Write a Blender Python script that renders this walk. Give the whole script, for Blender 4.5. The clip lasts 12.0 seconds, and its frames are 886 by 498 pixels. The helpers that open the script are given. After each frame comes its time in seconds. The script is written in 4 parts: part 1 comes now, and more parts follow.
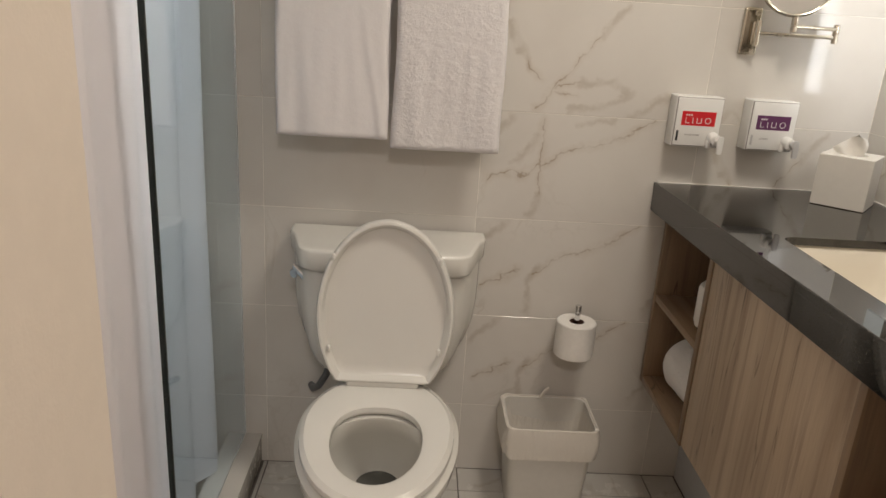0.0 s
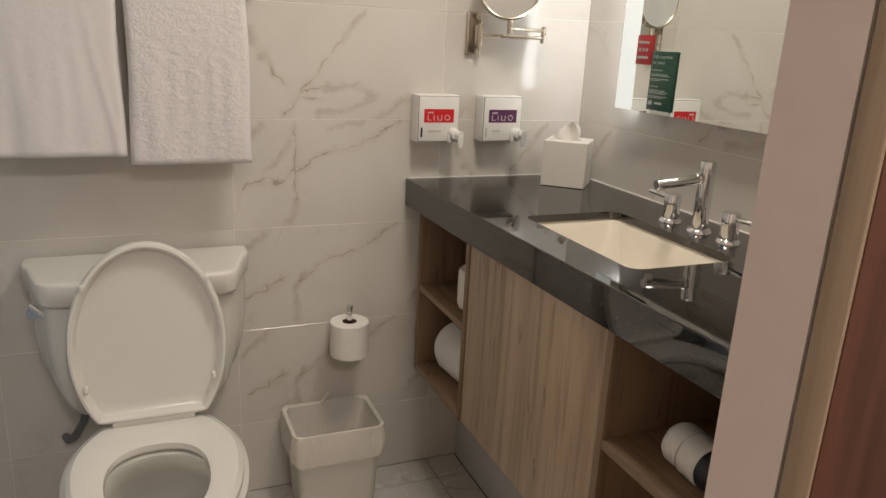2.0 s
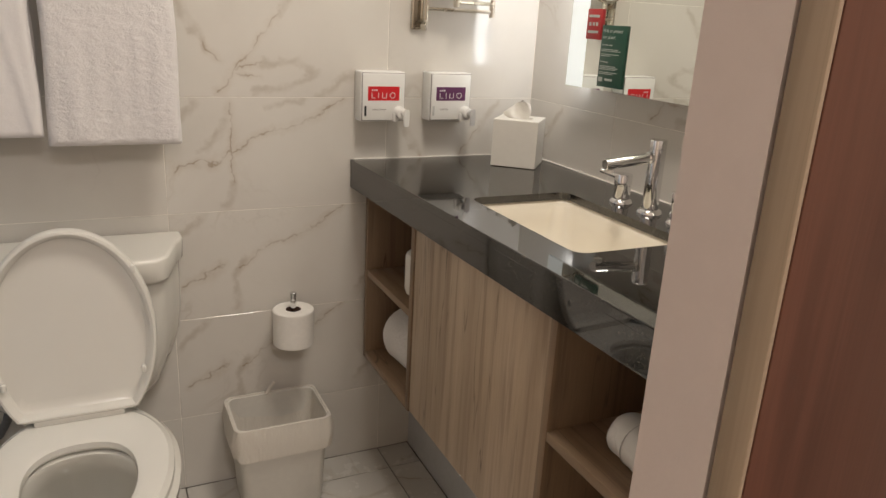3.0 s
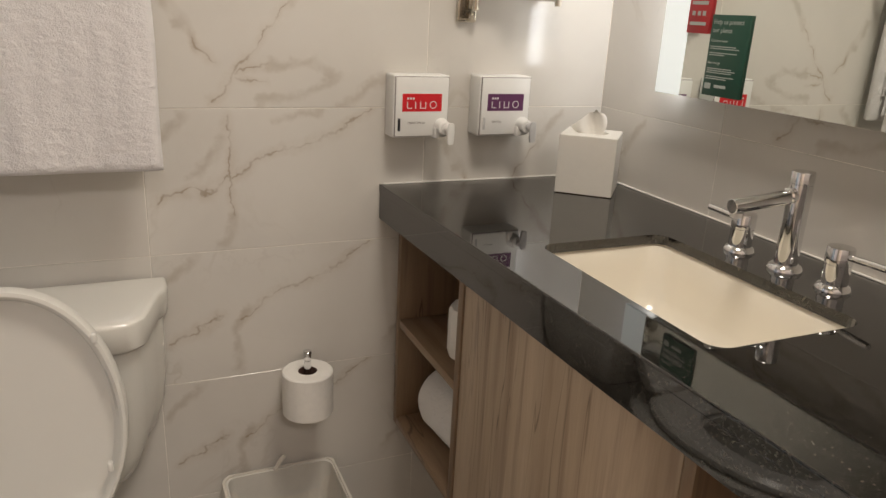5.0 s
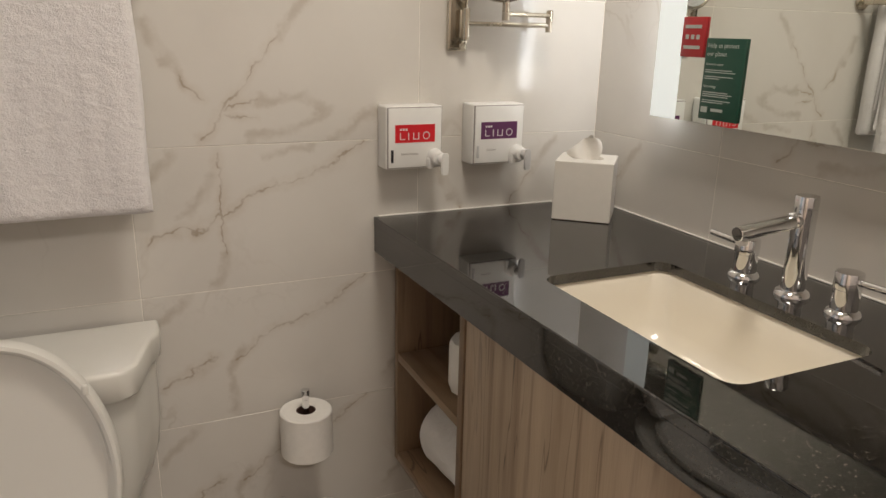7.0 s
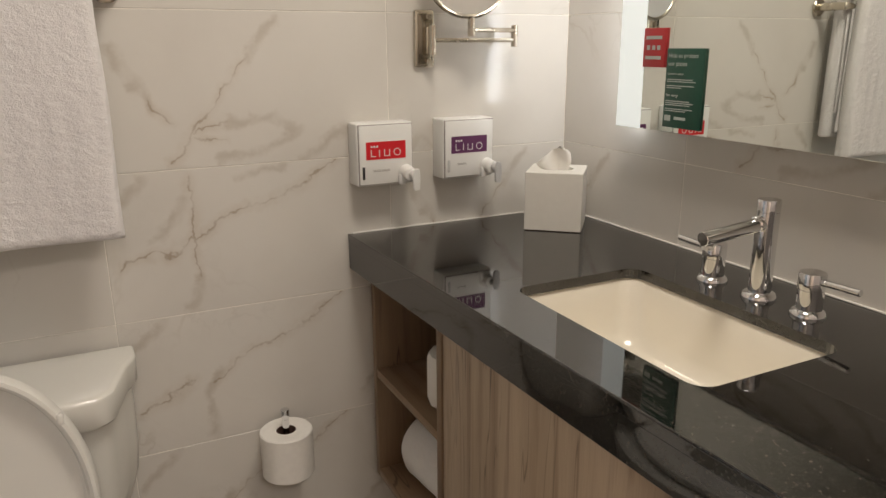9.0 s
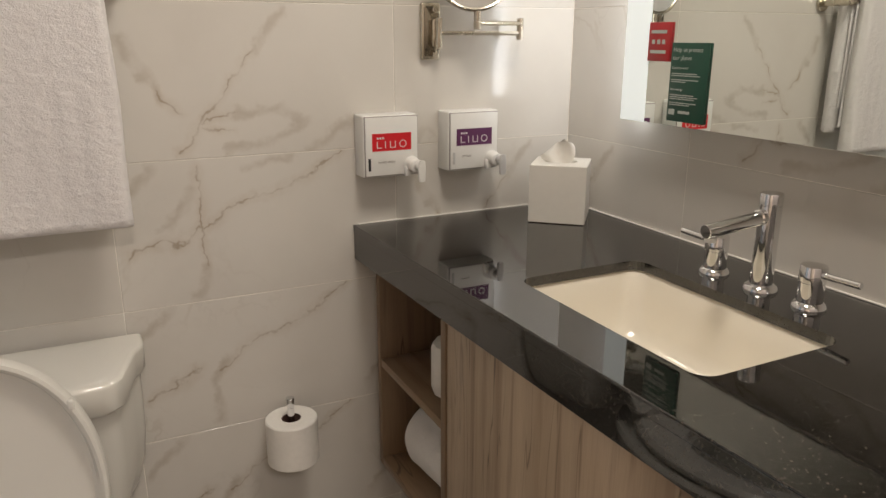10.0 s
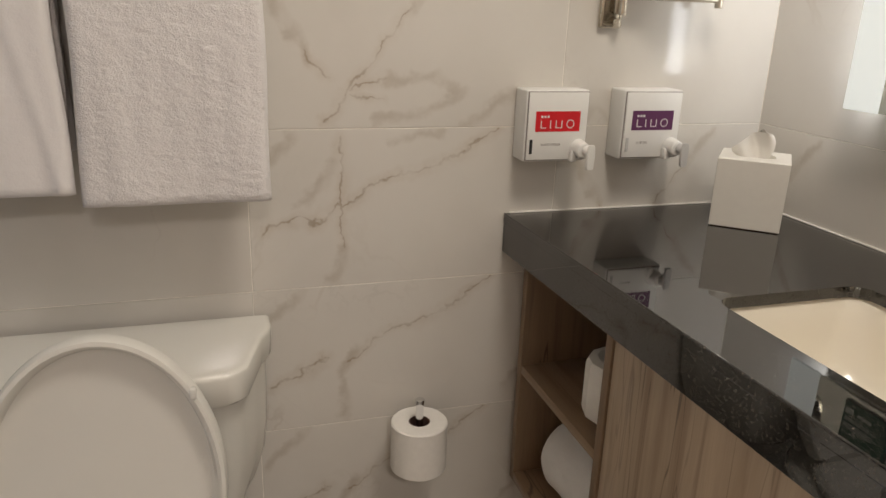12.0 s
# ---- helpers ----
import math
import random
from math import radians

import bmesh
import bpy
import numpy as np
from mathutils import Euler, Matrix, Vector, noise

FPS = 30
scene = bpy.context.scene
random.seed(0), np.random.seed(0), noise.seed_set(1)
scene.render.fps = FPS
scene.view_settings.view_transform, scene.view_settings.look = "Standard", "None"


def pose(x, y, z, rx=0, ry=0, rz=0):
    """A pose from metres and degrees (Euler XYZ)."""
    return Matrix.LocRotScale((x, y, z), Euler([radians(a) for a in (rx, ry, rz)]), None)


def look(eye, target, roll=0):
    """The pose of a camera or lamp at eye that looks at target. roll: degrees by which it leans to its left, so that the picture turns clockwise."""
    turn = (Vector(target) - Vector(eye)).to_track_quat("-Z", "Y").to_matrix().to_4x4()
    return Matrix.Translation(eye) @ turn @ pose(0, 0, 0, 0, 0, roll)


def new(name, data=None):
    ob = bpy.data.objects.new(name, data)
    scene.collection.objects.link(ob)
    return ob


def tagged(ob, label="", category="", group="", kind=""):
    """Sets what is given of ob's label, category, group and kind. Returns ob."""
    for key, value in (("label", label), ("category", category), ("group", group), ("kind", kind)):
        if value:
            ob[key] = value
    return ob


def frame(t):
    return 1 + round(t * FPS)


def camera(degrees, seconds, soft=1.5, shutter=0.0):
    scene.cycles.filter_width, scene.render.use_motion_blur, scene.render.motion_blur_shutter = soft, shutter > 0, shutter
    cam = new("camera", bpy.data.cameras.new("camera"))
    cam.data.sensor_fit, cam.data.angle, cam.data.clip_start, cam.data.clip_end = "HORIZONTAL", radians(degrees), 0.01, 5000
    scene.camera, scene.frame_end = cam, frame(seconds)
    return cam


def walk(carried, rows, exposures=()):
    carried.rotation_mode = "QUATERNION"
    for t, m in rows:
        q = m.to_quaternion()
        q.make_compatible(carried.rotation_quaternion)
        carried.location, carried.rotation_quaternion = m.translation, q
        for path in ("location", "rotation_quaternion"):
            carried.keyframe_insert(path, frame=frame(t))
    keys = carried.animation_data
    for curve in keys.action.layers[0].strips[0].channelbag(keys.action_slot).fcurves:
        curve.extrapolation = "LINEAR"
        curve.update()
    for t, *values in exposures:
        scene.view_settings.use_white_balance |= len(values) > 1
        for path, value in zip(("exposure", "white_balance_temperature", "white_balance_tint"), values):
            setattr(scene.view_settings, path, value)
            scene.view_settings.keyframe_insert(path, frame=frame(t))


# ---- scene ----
cam = camera(62.9, 12.0)
PATH = [
    (0, (-0.026, 0.307, 1.324), (0.056, 2.205, 0.7), 3.7),
    (0.5, (-0.033, 0.297, 1.328), (0.245, 2.194, 0.758), 2.9),
    (1, (-0.034, 0.279, 1.334), (0.47, 2.135, 0.784), 3.0),
    (1.5, (-0.092, 0.276, 1.314), (0.531, 2.097, 0.77), 3.0),
    (2, (-0.076, 0.3, 1.311), (0.679, 2.065, 0.748), 2.9),
    (2.5, (-0.051, 0.312, 1.312), (0.771, 2.04, 0.728), 2.8),
    (3, (0.002, 0.344, 1.299), (0.835, 2.058, 0.691), 3.1),
    (3.2, (0.043, 0.391, 1.298), (0.844, 2.117, 0.682), 3.2),
    (4.8, (0.129, 0.7, 1.295), (0.869, 2.444, 0.656), 3.0),
    (5, (0.119, 0.741, 1.286), (0.893, 2.476, 0.66), 2.9),
    (5.5, (0.099, 0.765, 1.284), (0.913, 2.487, 0.672), 2.4),
    (6, (0.119, 0.769, 1.294), (0.956, 2.484, 0.695), 2.1),
    (6.5, (0.126, 0.782, 1.301), (0.954, 2.505, 0.713), 1.7),
    (7, (0.118, 0.779, 1.304), (0.922, 2.517, 0.727), 1.3),
    (7.2, (0.111, 0.771, 1.308), (0.908, 2.514, 0.737), 0.9),
    (9, (0.124, 0.765, 1.311), (0.982, 2.488, 0.767), -0.3),
    (9.5, (0.12, 0.759, 1.314), (0.984, 2.477, 0.764), -0.3),
    (10, (0.111, 0.755, 1.311), (0.964, 2.475, 0.749), 0.1),
    (10.5, (0.077, 0.767, 1.315), (0.878, 2.504, 0.732), 0.4),
    (11, (0.061, 0.773, 1.3), (0.811, 2.527, 0.699), 1.0),
    (11.5, (0.051, 0.833, 1.286), (0.723, 2.614, 0.672), 1.5),
    (12, (0.101, 0.958, 1.286), (0.671, 2.77, 0.659), 2.0),
]
walk(cam, [(t, look(eye, target, roll)) for t, eye, target, roll in PATH],
     exposures=[(0, 0.0), (1.5, 0.0), (2.5, 0.06), (3.2, 0.15), (5, 0.04), (7, -0.06), (9.5, -0.04), (12, -0.08)])

# ---- world and lights ----
world = bpy.data.worlds.new("world")
scene.world = world
world.use_nodes = True
world.node_tree.nodes["Background"].inputs["Color"].default_value = (0.75, 0.8, 0.9, 1)
world.node_tree.nodes["Background"].inputs["Strength"].default_value = 0.05


def area_lamp(name, m, w, h, watts, colour, spread=180):
    d = bpy.data.lights.new(name, "AREA")
    d.shape, d.size, d.size_y, d.energy, d.color = "RECTANGLE", w, h, watts, colour
    d.spread = radians(spread)
    ob = new(name, d)
    ob.matrix_world = m
    return ob


WARM = (1.0, 0.912, 0.805)
CEIL = 2.36
area_lamp("ceiling_lamp_light", look((0.60, 1.38, CEIL - 0.035), (0.60, 1.38, 0)), 0.34, 0.34, 11.3, WARM)
area_lamp("hall_lamp_light", look((0.10, -0.55, CEIL - 0.035), (0.10, -0.55, 0)), 0.28, 0.28, 19.5, (1.0, 0.91, 0.86))
area_lamp("mirror_edge_light", look((1.136, 1.910, 1.60), (1.136, 2.2, 1.60)), 0.052, 0.88, 1.35, (0.96, 0.975, 1.0))


# ---- mesh helpers ----
def box(x0, y0, z0, x1, y1, z1, bevel=0.0, seg=2):
    bm = bmesh.new()
    bmesh.ops.create_cube(bm, size=1, matrix=Matrix.Translation(((x0 + x1) / 2, (y0 + y1) / 2, (z0 + z1) / 2)) @ Matrix.Diagonal((x1 - x0, y1 - y0, z1 - z0, 1)))
    if bevel:
        bmesh.ops.bevel(bm, geom=bm.edges[:], offset=bevel, segments=seg, profile=0.5, affect="EDGES")
    return bm


def loft(rings, start=True, end=True, closed=True):
    bm = bmesh.new()
    rows = [[bm.verts.new(p) for p in r] for r in rings]
    n = len(rows[0])
    for a, b in zip(rows, rows[1:]):
        for i in range(n if closed else n - 1):
            j = (i + 1) % n
            bm.faces.new((a[i], a[j], b[j], b[i]))
    if start:
        bm.faces.new(rows[0][::-1])
    if end:
        bm.faces.new(rows[-1])
    bmesh.ops.recalc_face_normals(bm, faces=bm.faces[:])
    return bm


def rrect(cx, cy, w, h, r, z, n=6):
    pts = []
    for qx, qy, a0 in ((1, 1, 0), (-1, 1, 90), (-1, -1, 180), (1, -1, 270)):
        for k in range(n + 1):
            a = radians(a0 + 90 * k / n)
            pts.append((cx + qx * (w / 2 - r) + r * math.cos(a), cy + qy * (h / 2 - r) + r * math.sin(a), z))
    return pts


def rod(p, q, r, n=20, bevel=0.0, r2=None):
    p, q = Vector(p), Vector(q)
    m = (q - p).to_track_quat("Z", "Y").to_matrix()
    L = (q - p).length
    r2 = r if r2 is None else r2
    prof = [(r - bevel, 0), (r, bevel), (r2, L - bevel), (r2 - bevel, L)] if bevel else [(r, 0), (r2, L)]
    return loft([[p + m @ Vector((a * math.cos(2 * math.pi * i / n), a * math.sin(2 * math.pi * i / n), h)) for i in range(n)] for a, h in prof])


def lathe(cx, cy, prof, n=32, start=True, end=True):
    return loft([[(cx + r * math.cos(2 * math.pi * i / n), cy + r * math.sin(2 * math.pi * i / n), z) for i in range(n)] for r, z in prof], start, end)


def tube(points, r, n=12):
    pts = [Vector(p) for p in points]
    rings = []
    for i, p in enumerate(pts):
        d = (pts[min(i + 1, len(pts) - 1)] - pts[max(i - 1, 0)]).normalized()
        m = d.to_track_quat("Z", "Y").to_matrix()
        rings.append([p + m @ Vector((r * math.cos(2 * math.pi * k / n), r * math.sin(2 * math.pi * k / n), 0)) for k in range(n)])
    return loft(rings)


def join(*bms):
    out = bmesh.new()
    for b in bms:
        me = bpy.data.meshes.new("t")
        b.to_mesh(me)
        out.from_mesh(me)
        b.free()
        bpy.data.meshes.remove(me)
    return out


def turned(bm, m):
    bm.transform(m)
    return bm


BASE = {}


def mesh_of(bm, name, material, smooth=35):
    me = bpy.data.meshes.new(name)
    bm.to_mesh(me)
    bm.free()
    me.materials.append(material)
    if smooth:
        me.shade_smooth()
        me.set_sharp_from_angle(angle=radians(smooth))
    return me


def part(name, bm, material, parent, label="", smooth=35):
    base = BASE[parent.name]
    bm.transform(Matrix.Translation(-base))
    ob = new(name, mesh_of(bm, name, material, smooth))
    ob.parent = parent
    BASE[ob.name] = base
    return tagged(ob, label)


def thing(name, at, label, category, group="", kind=""):
    ob = new(name)
    ob.empty_display_size = 0.05
    ob.location = at
    BASE[ob.name] = Vector(at)
    return tagged(ob, label, category, group, kind)


def whole(name, bm, material, label, category, kind="", smooth=35, group=""):
    """A thing that is one mesh, its origin at the world's origin."""
    ob = new(name, mesh_of(bm, name, material, smooth))
    BASE[ob.name] = Vector((0, 0, 0))
    return tagged(ob, label, category, group, kind)


def lettering(name, words, size, m, material, parent):
    c = bpy.data.curves.new("w", "FONT")
    c.body, c.size, c.extrude, c.resolution_u = words, size, 0.0002, 3
    t = bpy.data.objects.new("w", c)
    me = bpy.data.meshes.new_from_object(t)
    bpy.data.objects.remove(t)
    bm = bmesh.new()
    bm.from_mesh(me)
    bpy.data.meshes.remove(me)
    bm.transform(m)
    return part(name, bm, material, parent, smooth=0)


# ---- materials ----
class Nodes:
    def __init__(self, name):
        self.m = bpy.data.materials.new(name)
        self.m.use_nodes = True
        self.t = self.m.node_tree
        self.b = self.t.nodes["Principled BSDF"]

    def add(self, kind, **values):
        n = self.t.nodes.new(kind)
        for k, v in values.items():
            setattr(n, k, v)
        return n

    def link(self, a, b):
        self.t.links.new(a, b)

    def put(self, socket, value):
        if isinstance(value, (int, float, tuple)):
            socket.default_value = value
        else:
            self.link(value, socket)

    def math(self, op, a, b=0.0, clamp=False):
        n = self.add("ShaderNodeMath", operation=op, use_clamp=clamp)
        self.put(n.inputs[0], a)
        self.put(n.inputs[1], b)
        return n.outputs[0]

    def vec(self, op, a, b=(0, 0, 0), out=0):
        n = self.add("ShaderNodeVectorMath", operation=op)
        self.put(n.inputs[0], a)
        if op == "SCALE":
            self.put(n.inputs["Scale"], b)
        else:
            self.put(n.inputs[1], b)
        return n.outputs["Value" if op in ("DOT_PRODUCT", "LENGTH") else "Vector"]

    def coords(self, scale=(1, 1, 1), random_shift=False):
        c = self.add("ShaderNodeTexCoord").outputs["Object"]
        c = self.vec("MULTIPLY", c, scale)
        if random_shift:
            r = self.add("ShaderNodeObjectInfo").outputs["Random"]
            k = self.vec("SCALE", (37.0, 51.0, 23.0), r)
            c = self.vec("ADD", c, k)
        return c

    def noise(self, co, scale, detail=4.0, rough=0.55, out="Fac", distort=0.0):
        n = self.add("ShaderNodeTexNoise")
        self.link(co, n.inputs["Vector"])
        n.inputs["Scale"].default_value, n.inputs["Detail"].default_value = scale, detail
        n.inputs["Roughness"].default_value, n.inputs["Distortion"].default_value = rough, distort
        return n.outputs[out]

    def span(self, v, a, b, c=0.0, d=1.0, smooth=True):
        n = self.add("ShaderNodeMapRange", interpolation_type="SMOOTHSTEP" if smooth else "LINEAR")
        self.put(n.inputs["Value"], v)
        for k, x in zip(("From Min", "From Max", "To Min", "To Max"), (a, b, c, d)):
            n.inputs[k].default_value = x
        return n.outputs["Result"]

    def mix(self, f, a, b):
        n = self.add("ShaderNodeMix", data_type="RGBA")
        self.put(n.inputs[0], f)
        self.put(n.inputs[6], a)
        self.put(n.inputs[7], b)
        return n.outputs[2]

    def bump(self, h, strength, dist):
        n = self.add("ShaderNodeBump")
        n.inputs["Strength"].default_value, n.inputs["Distance"].default_value = strength, dist
        self.link(h, n.inputs["Height"])
        self.link(n.outputs["Normal"], self.b.inputs["Normal"])

    def done(self, colour, rough=0.5, metal=0.0):
        self.put(self.b.inputs["Base Color"], colour)
        self.put(self.b.inputs["Roughness"], rough)
        self.b.inputs["Metallic"].default_value = metal
        return self.m


def rgb(r, g, b):
    return (r, g, b, 1.0)


def plain(name, colour, rough=0.5, metal=0.0, grain=0.04, scale=60.0, relief=0.0, coat=0.0):
    s = Nodes(name)
    co = s.coords()
    f = s.noise(co, scale)
    g = s.noise(co, scale / 14)
    f = s.math("ADD", s.math("MULTIPLY", f, 0.5), s.math("MULTIPLY", g, 0.5))
    lo = tuple(c * (1 - grain) for c in colour[:3]) + (1,)
    hi = tuple(min(1, c * (1 + grain)) for c in colour[:3]) + (1,)
    if relief:
        s.bump(s.noise(co, scale * 6), 0.4, relief)
    s.b.inputs["Coat Weight"].default_value = coat
    return s.done(s.mix(s.span(f, 0.35, 0.65), lo, hi), s.span(g, 0.3, 0.7, rough * 0.88, rough * 1.12), metal)


def marble(name, strong=(), faint=(), rough=0.10, base=(0.665, 0.633, 0.582), level=1.0):
    """Glossy marble-look porcelain: a print of veins along the given lines, and faint clouds."""
    s = Nodes(name)
    co = s.coords()
    sh = s.coords(random_shift=True)
    wob = s.vec("SUBTRACT", s.noise(co, 11.0, 4.0, out="Color"), (0.5, 0.5, 0.5))
    wob2 = s.vec("SUBTRACT", s.noise(co, 55.0, 2.0, out="Color"), (0.5, 0.5, 0.5))
    p = s.vec("ADD", s.vec("ADD", co, s.vec("SCALE", wob, 0.075)), s.vec("SCALE", wob2, 0.014))
    p = s.vec("MULTIPLY", p, (1, 0, 1))

    def lines(segs):
        best = None
        for ax, az, bx, bz in segs:
            ba = Vector((bx - ax, 0, bz - az))
            pa = s.vec("SUBTRACT", p, (ax, 0, az))
            h = s.math("MULTIPLY", s.vec("DOT_PRODUCT", pa, tuple(ba)), 1 / ba.length_squared, True)
            d = s.vec("LENGTH", s.vec("SUBTRACT", pa, s.vec("SCALE", tuple(ba), h)))
            best = d if best is None else s.math("MINIMUM", best, d)
        return best

    cloud = s.noise(sh, 3.2, 4.0)
    col = s.mix(s.span(cloud, 0.35, 0.72), rgb(*base), rgb(base[0] * 0.93, base[1] * 0.925, base[2] * 0.92))
    # thin wandering veins, different on each tile
    for sc, w, amt, tint in ((2.3, 0.016, 0.30, (0.40, 0.335, 0.26)), (4.2, 0.012, 0.18, (0.42, 0.38, 0.33))):
        n = s.noise(sh, sc, 5.0, 0.55, distort=0.7)
        v = s.span(s.math("ABSOLUTE", s.math("SUBTRACT", n, 0.5)), 0.0, w, 1.0, 0.0)
        gate = s.span(s.noise(sh, 1.7, 1.0), 0.53, 0.68)
        col = s.mix(s.math("MULTIPLY", s.math("MULTIPLY", v, gate), amt * level), col, rgb(*tint))
    brk = s.noise(co, 22.0, 3.0)
    if faint:
        d = lines(faint)
        f = s.math("MULTIPLY", s.span(d, 0.0, 0.016, 1.0, 0.0), s.span(brk, 0.25, 0.65, 0.10, 0.5))
        col = s.mix(f, col, rgb(0.40, 0.34, 0.27))
    if strong:
        d = lines(strong)
        halo = s.math("MULTIPLY", s.span(d, 0.0, 0.020, 1.0, 0.0), s.span(brk, 0.3, 0.7, 0.05, 0.34))
        col = s.mix(halo, col, rgb(0.45, 0.37, 0.28))
        f = s.math("MULTIPLY", s.span(d, 0.0, 0.0036, 1.0, 0.0), s.span(brk, 0.36, 0.64, 0.12, 0.68))
        col = s.mix(f, col, rgb(0.30, 0.23, 0.16))
    s.bump(s.noise(sh, 5.0, 2.0), 0.05, 0.004)
    return s.done(col, s.span(s.noise(sh, 30.0), 0.3, 0.7, rough * 0.8, rough * 1.3))


def segs(*lines):
    """Lines of tile fractions (across, down) to tile metres."""
    out = []
    for ln in lines:
        q = [(-TW / 2 + TW * a, TH / 2 - TH * b) for a, b in ln]
        out += [(*a, *b) for a, b in zip(q, q[1:])]
    return out


TW, TH = 0.572, 0.288
M_TILE = marble("marble_tile_clouded")
M_TILE_A = marble("marble_tile_forked", segs(((0.50, 0.28), (0.38, 0.60), (0.29, 0.77), (0.25, 0.98)), ((0.30, 0.77), (0.36, 0.70), (0.43, 0.69)), ((0.30, 0.80), (0.42, 0.82)), ((0.23, 0.68), (0.18, 0.58))),
                  segs(((0.18, 0.58), (0.13, 0.40), (0.10, 0.22)), ((0.50, 0.28), (0.60, 0.05)), ((0.43, 0.69), (0.58, 0.66), (0.66, 0.78), (0.52, 0.92), (0.40, 0.96)), ((0.84, 0.80), (0.66, 0.98))))
M_TILE_B = marble("marble_tile_branched", segs(((0.04, 0.60), (0.20, 0.58), (0.27, 0.45)), ((0.28, 0.02), (0.275, 0.45), (0.28, 0.72)), ((0.28, 0.46), (0.43, 0.32), (0.60, 0.22), (0.78, 0.03))),
                  segs(((0.28, 0.72), (0.26, 0.97)), ((0.17, 0.48), (0.25, 0.20)), ((0.43, 0.05), (0.60, 0.02)), ((0.06, 0.25), (0.12, 0.05))))
M_TILE_C = marble("marble_tile_diagonal", segs(((0.05, 0.66), (0.14, 0.64), (0.22, 0.5)), ((0.30, 0.52), (0.45, 0.34), (0.60, 0.24), (0.78, 0.03))),
                  segs(((0.02, 0.3), (0.14, 0.02)), ((0.28, 0.95), (0.27, 0.6), (0.32, 0.45)), ((0.85, 0.9), (0.97, 0.6))))
M_FLOOR = marble("marble_floor_tile", segs(((0.0, 0.2), (0.35, 0.5), (0.6, 0.95)), ((0.5, 0.0), (0.85, 0.5))), segs(((0.1, 0.9), (0.5, 0.5), (1.0, 0.3)),), rough=0.22, base=(0.60, 0.575, 0.53))
M_GROUT = plain("pale_grout", rgb(0.84, 0.80, 0.73), 0.85, grain=0.1, relief=0.001)
M_GROUT_DARK = plain("grey_floor_grout", rgb(0.16, 0.14, 0.125), 0.9, grain=0.15)
M_PAINT = plain("cream_wall_paint", rgb(0.80, 0.705, 0.60), 0.6, grain=0.02, scale=40, relief=0.0006)
M_PAINT_COOL = plain("off_white_wall_paint", rgb(0.62, 0.55, 0.52), 0.6, grain=0.02, scale=40, relief=0.0006)
M_CEIL = plain("ceiling_paint", rgb(0.8, 0.78, 0.74), 0.8, grain=0.02)
M_CERAMIC = plain("white_vitreous_china", rgb(0.72, 0.70, 0.645), 0.10, grain=0.012, scale=8, coat=0.3)
M_SEAT = plain("white_seat_plastic", rgb(0.73, 0.71, 0.66), 0.22, grain=0.012, scale=8)
M_BASIN = plain("biscuit_basin_ceramic", rgb(0.83, 0.77, 0.66), 0.14, grain=0.015, scale=8, coat=0.2)
M_CHROME = plain("chrome", rgb(0.78, 0.78, 0.79), 0.05, 1.0, grain=0.02)
M_NICKEL_DARK = plain("aged_nickel", rgb(0.30, 0.265, 0.205), 0.22, 1.0, grain=0.08, scale=120)
M_NICKEL = plain("brushed_nickel", rgb(0.60, 0.55, 0.46), 0.26, 1.0, grain=0.05, scale=120)
M_WHITE = plain("white_dispenser_plastic", rgb(0.78, 0.77, 0.74), 0.3, grain=0.012)
M_GREY_PLASTIC = plain("grey_plastic", rgb(0.50, 0.49, 0.48), 0.35)
M_BLACK = plain("black_plastic", rgb(0.015, 0.015, 0.017), 0.4, grain=0.2)
M_SEAL = plain("dark_green_glass_edge", rgb(0.004, 0.012, 0.010), 0.25, grain=0.2)
M_RED = plain("red_print", rgb(0.62, 0.012, 0.02), 0.4, grain=0.03)
M_PURPLE = plain("purple_print", rgb(0.115, 0.03, 0.10), 0.4, grain=0.03)
M_GREEN = plain("dark_green_print", rgb(0.012, 0.065, 0.042), 0.3, grain=0.05)
M_SIGN_RED = plain("red_sign_print", rgb(0.40, 0.025, 0.03), 0.3, grain=0.05)
M_PRINT = plain("white_print", rgb(0.75, 0.75, 0.72), 0.5)
M_PRINT_SOFT = plain("soft_white_print", rgb(0.40, 0.44, 0.41), 0.5)
M_PRINT_GREY = plain("grey_print", rgb(0.30, 0.26, 0.25), 0.6)
M_PAPER = plain("toilet_paper", rgb(0.80, 0.77, 0.72), 0.95, grain=0.03, scale=80, relief=0.0012)
M_TISSUE = plain("tissue_paper", rgb(0.82, 0.79, 0.74), 0.9, grain=0.02, relief=0.0006)
M_CARD = plain("brown_card_core", rgb(0.10, 0.055, 0.04), 0.9, grain=0.1)
M_BOX = plain("cream_tissue_cover", rgb(0.74, 0.71, 0.65), 0.38, grain=0.015)
M_BIN = plain("cream_bin_plastic", rgb(0.68, 0.655, 0.60), 0.42, grain=0.02)
M_PLINTH = plain("grey_plinth_paint", rgb(0.50, 0.50, 0.50), 0.6, grain=0.04)
M_HOSE = plain("grey_braided_hose", rgb(0.13, 0.13, 0.135), 0.4, grain=0.2, scale=200)
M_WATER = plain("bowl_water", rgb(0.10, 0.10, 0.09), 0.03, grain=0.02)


def liner():
    s = Nodes("thin_clear_bin_liner")
    co = s.coords()
    s.b.inputs["Alpha"].default_value = 0.86
    s.bump(s.noise(s.vec("MULTIPLY", co, (1, 1, 0.35)), 60.0, 5.0), 0.8, 0.006)
    return s.done(rgb(0.82, 0.77, 0.69), 0.30)


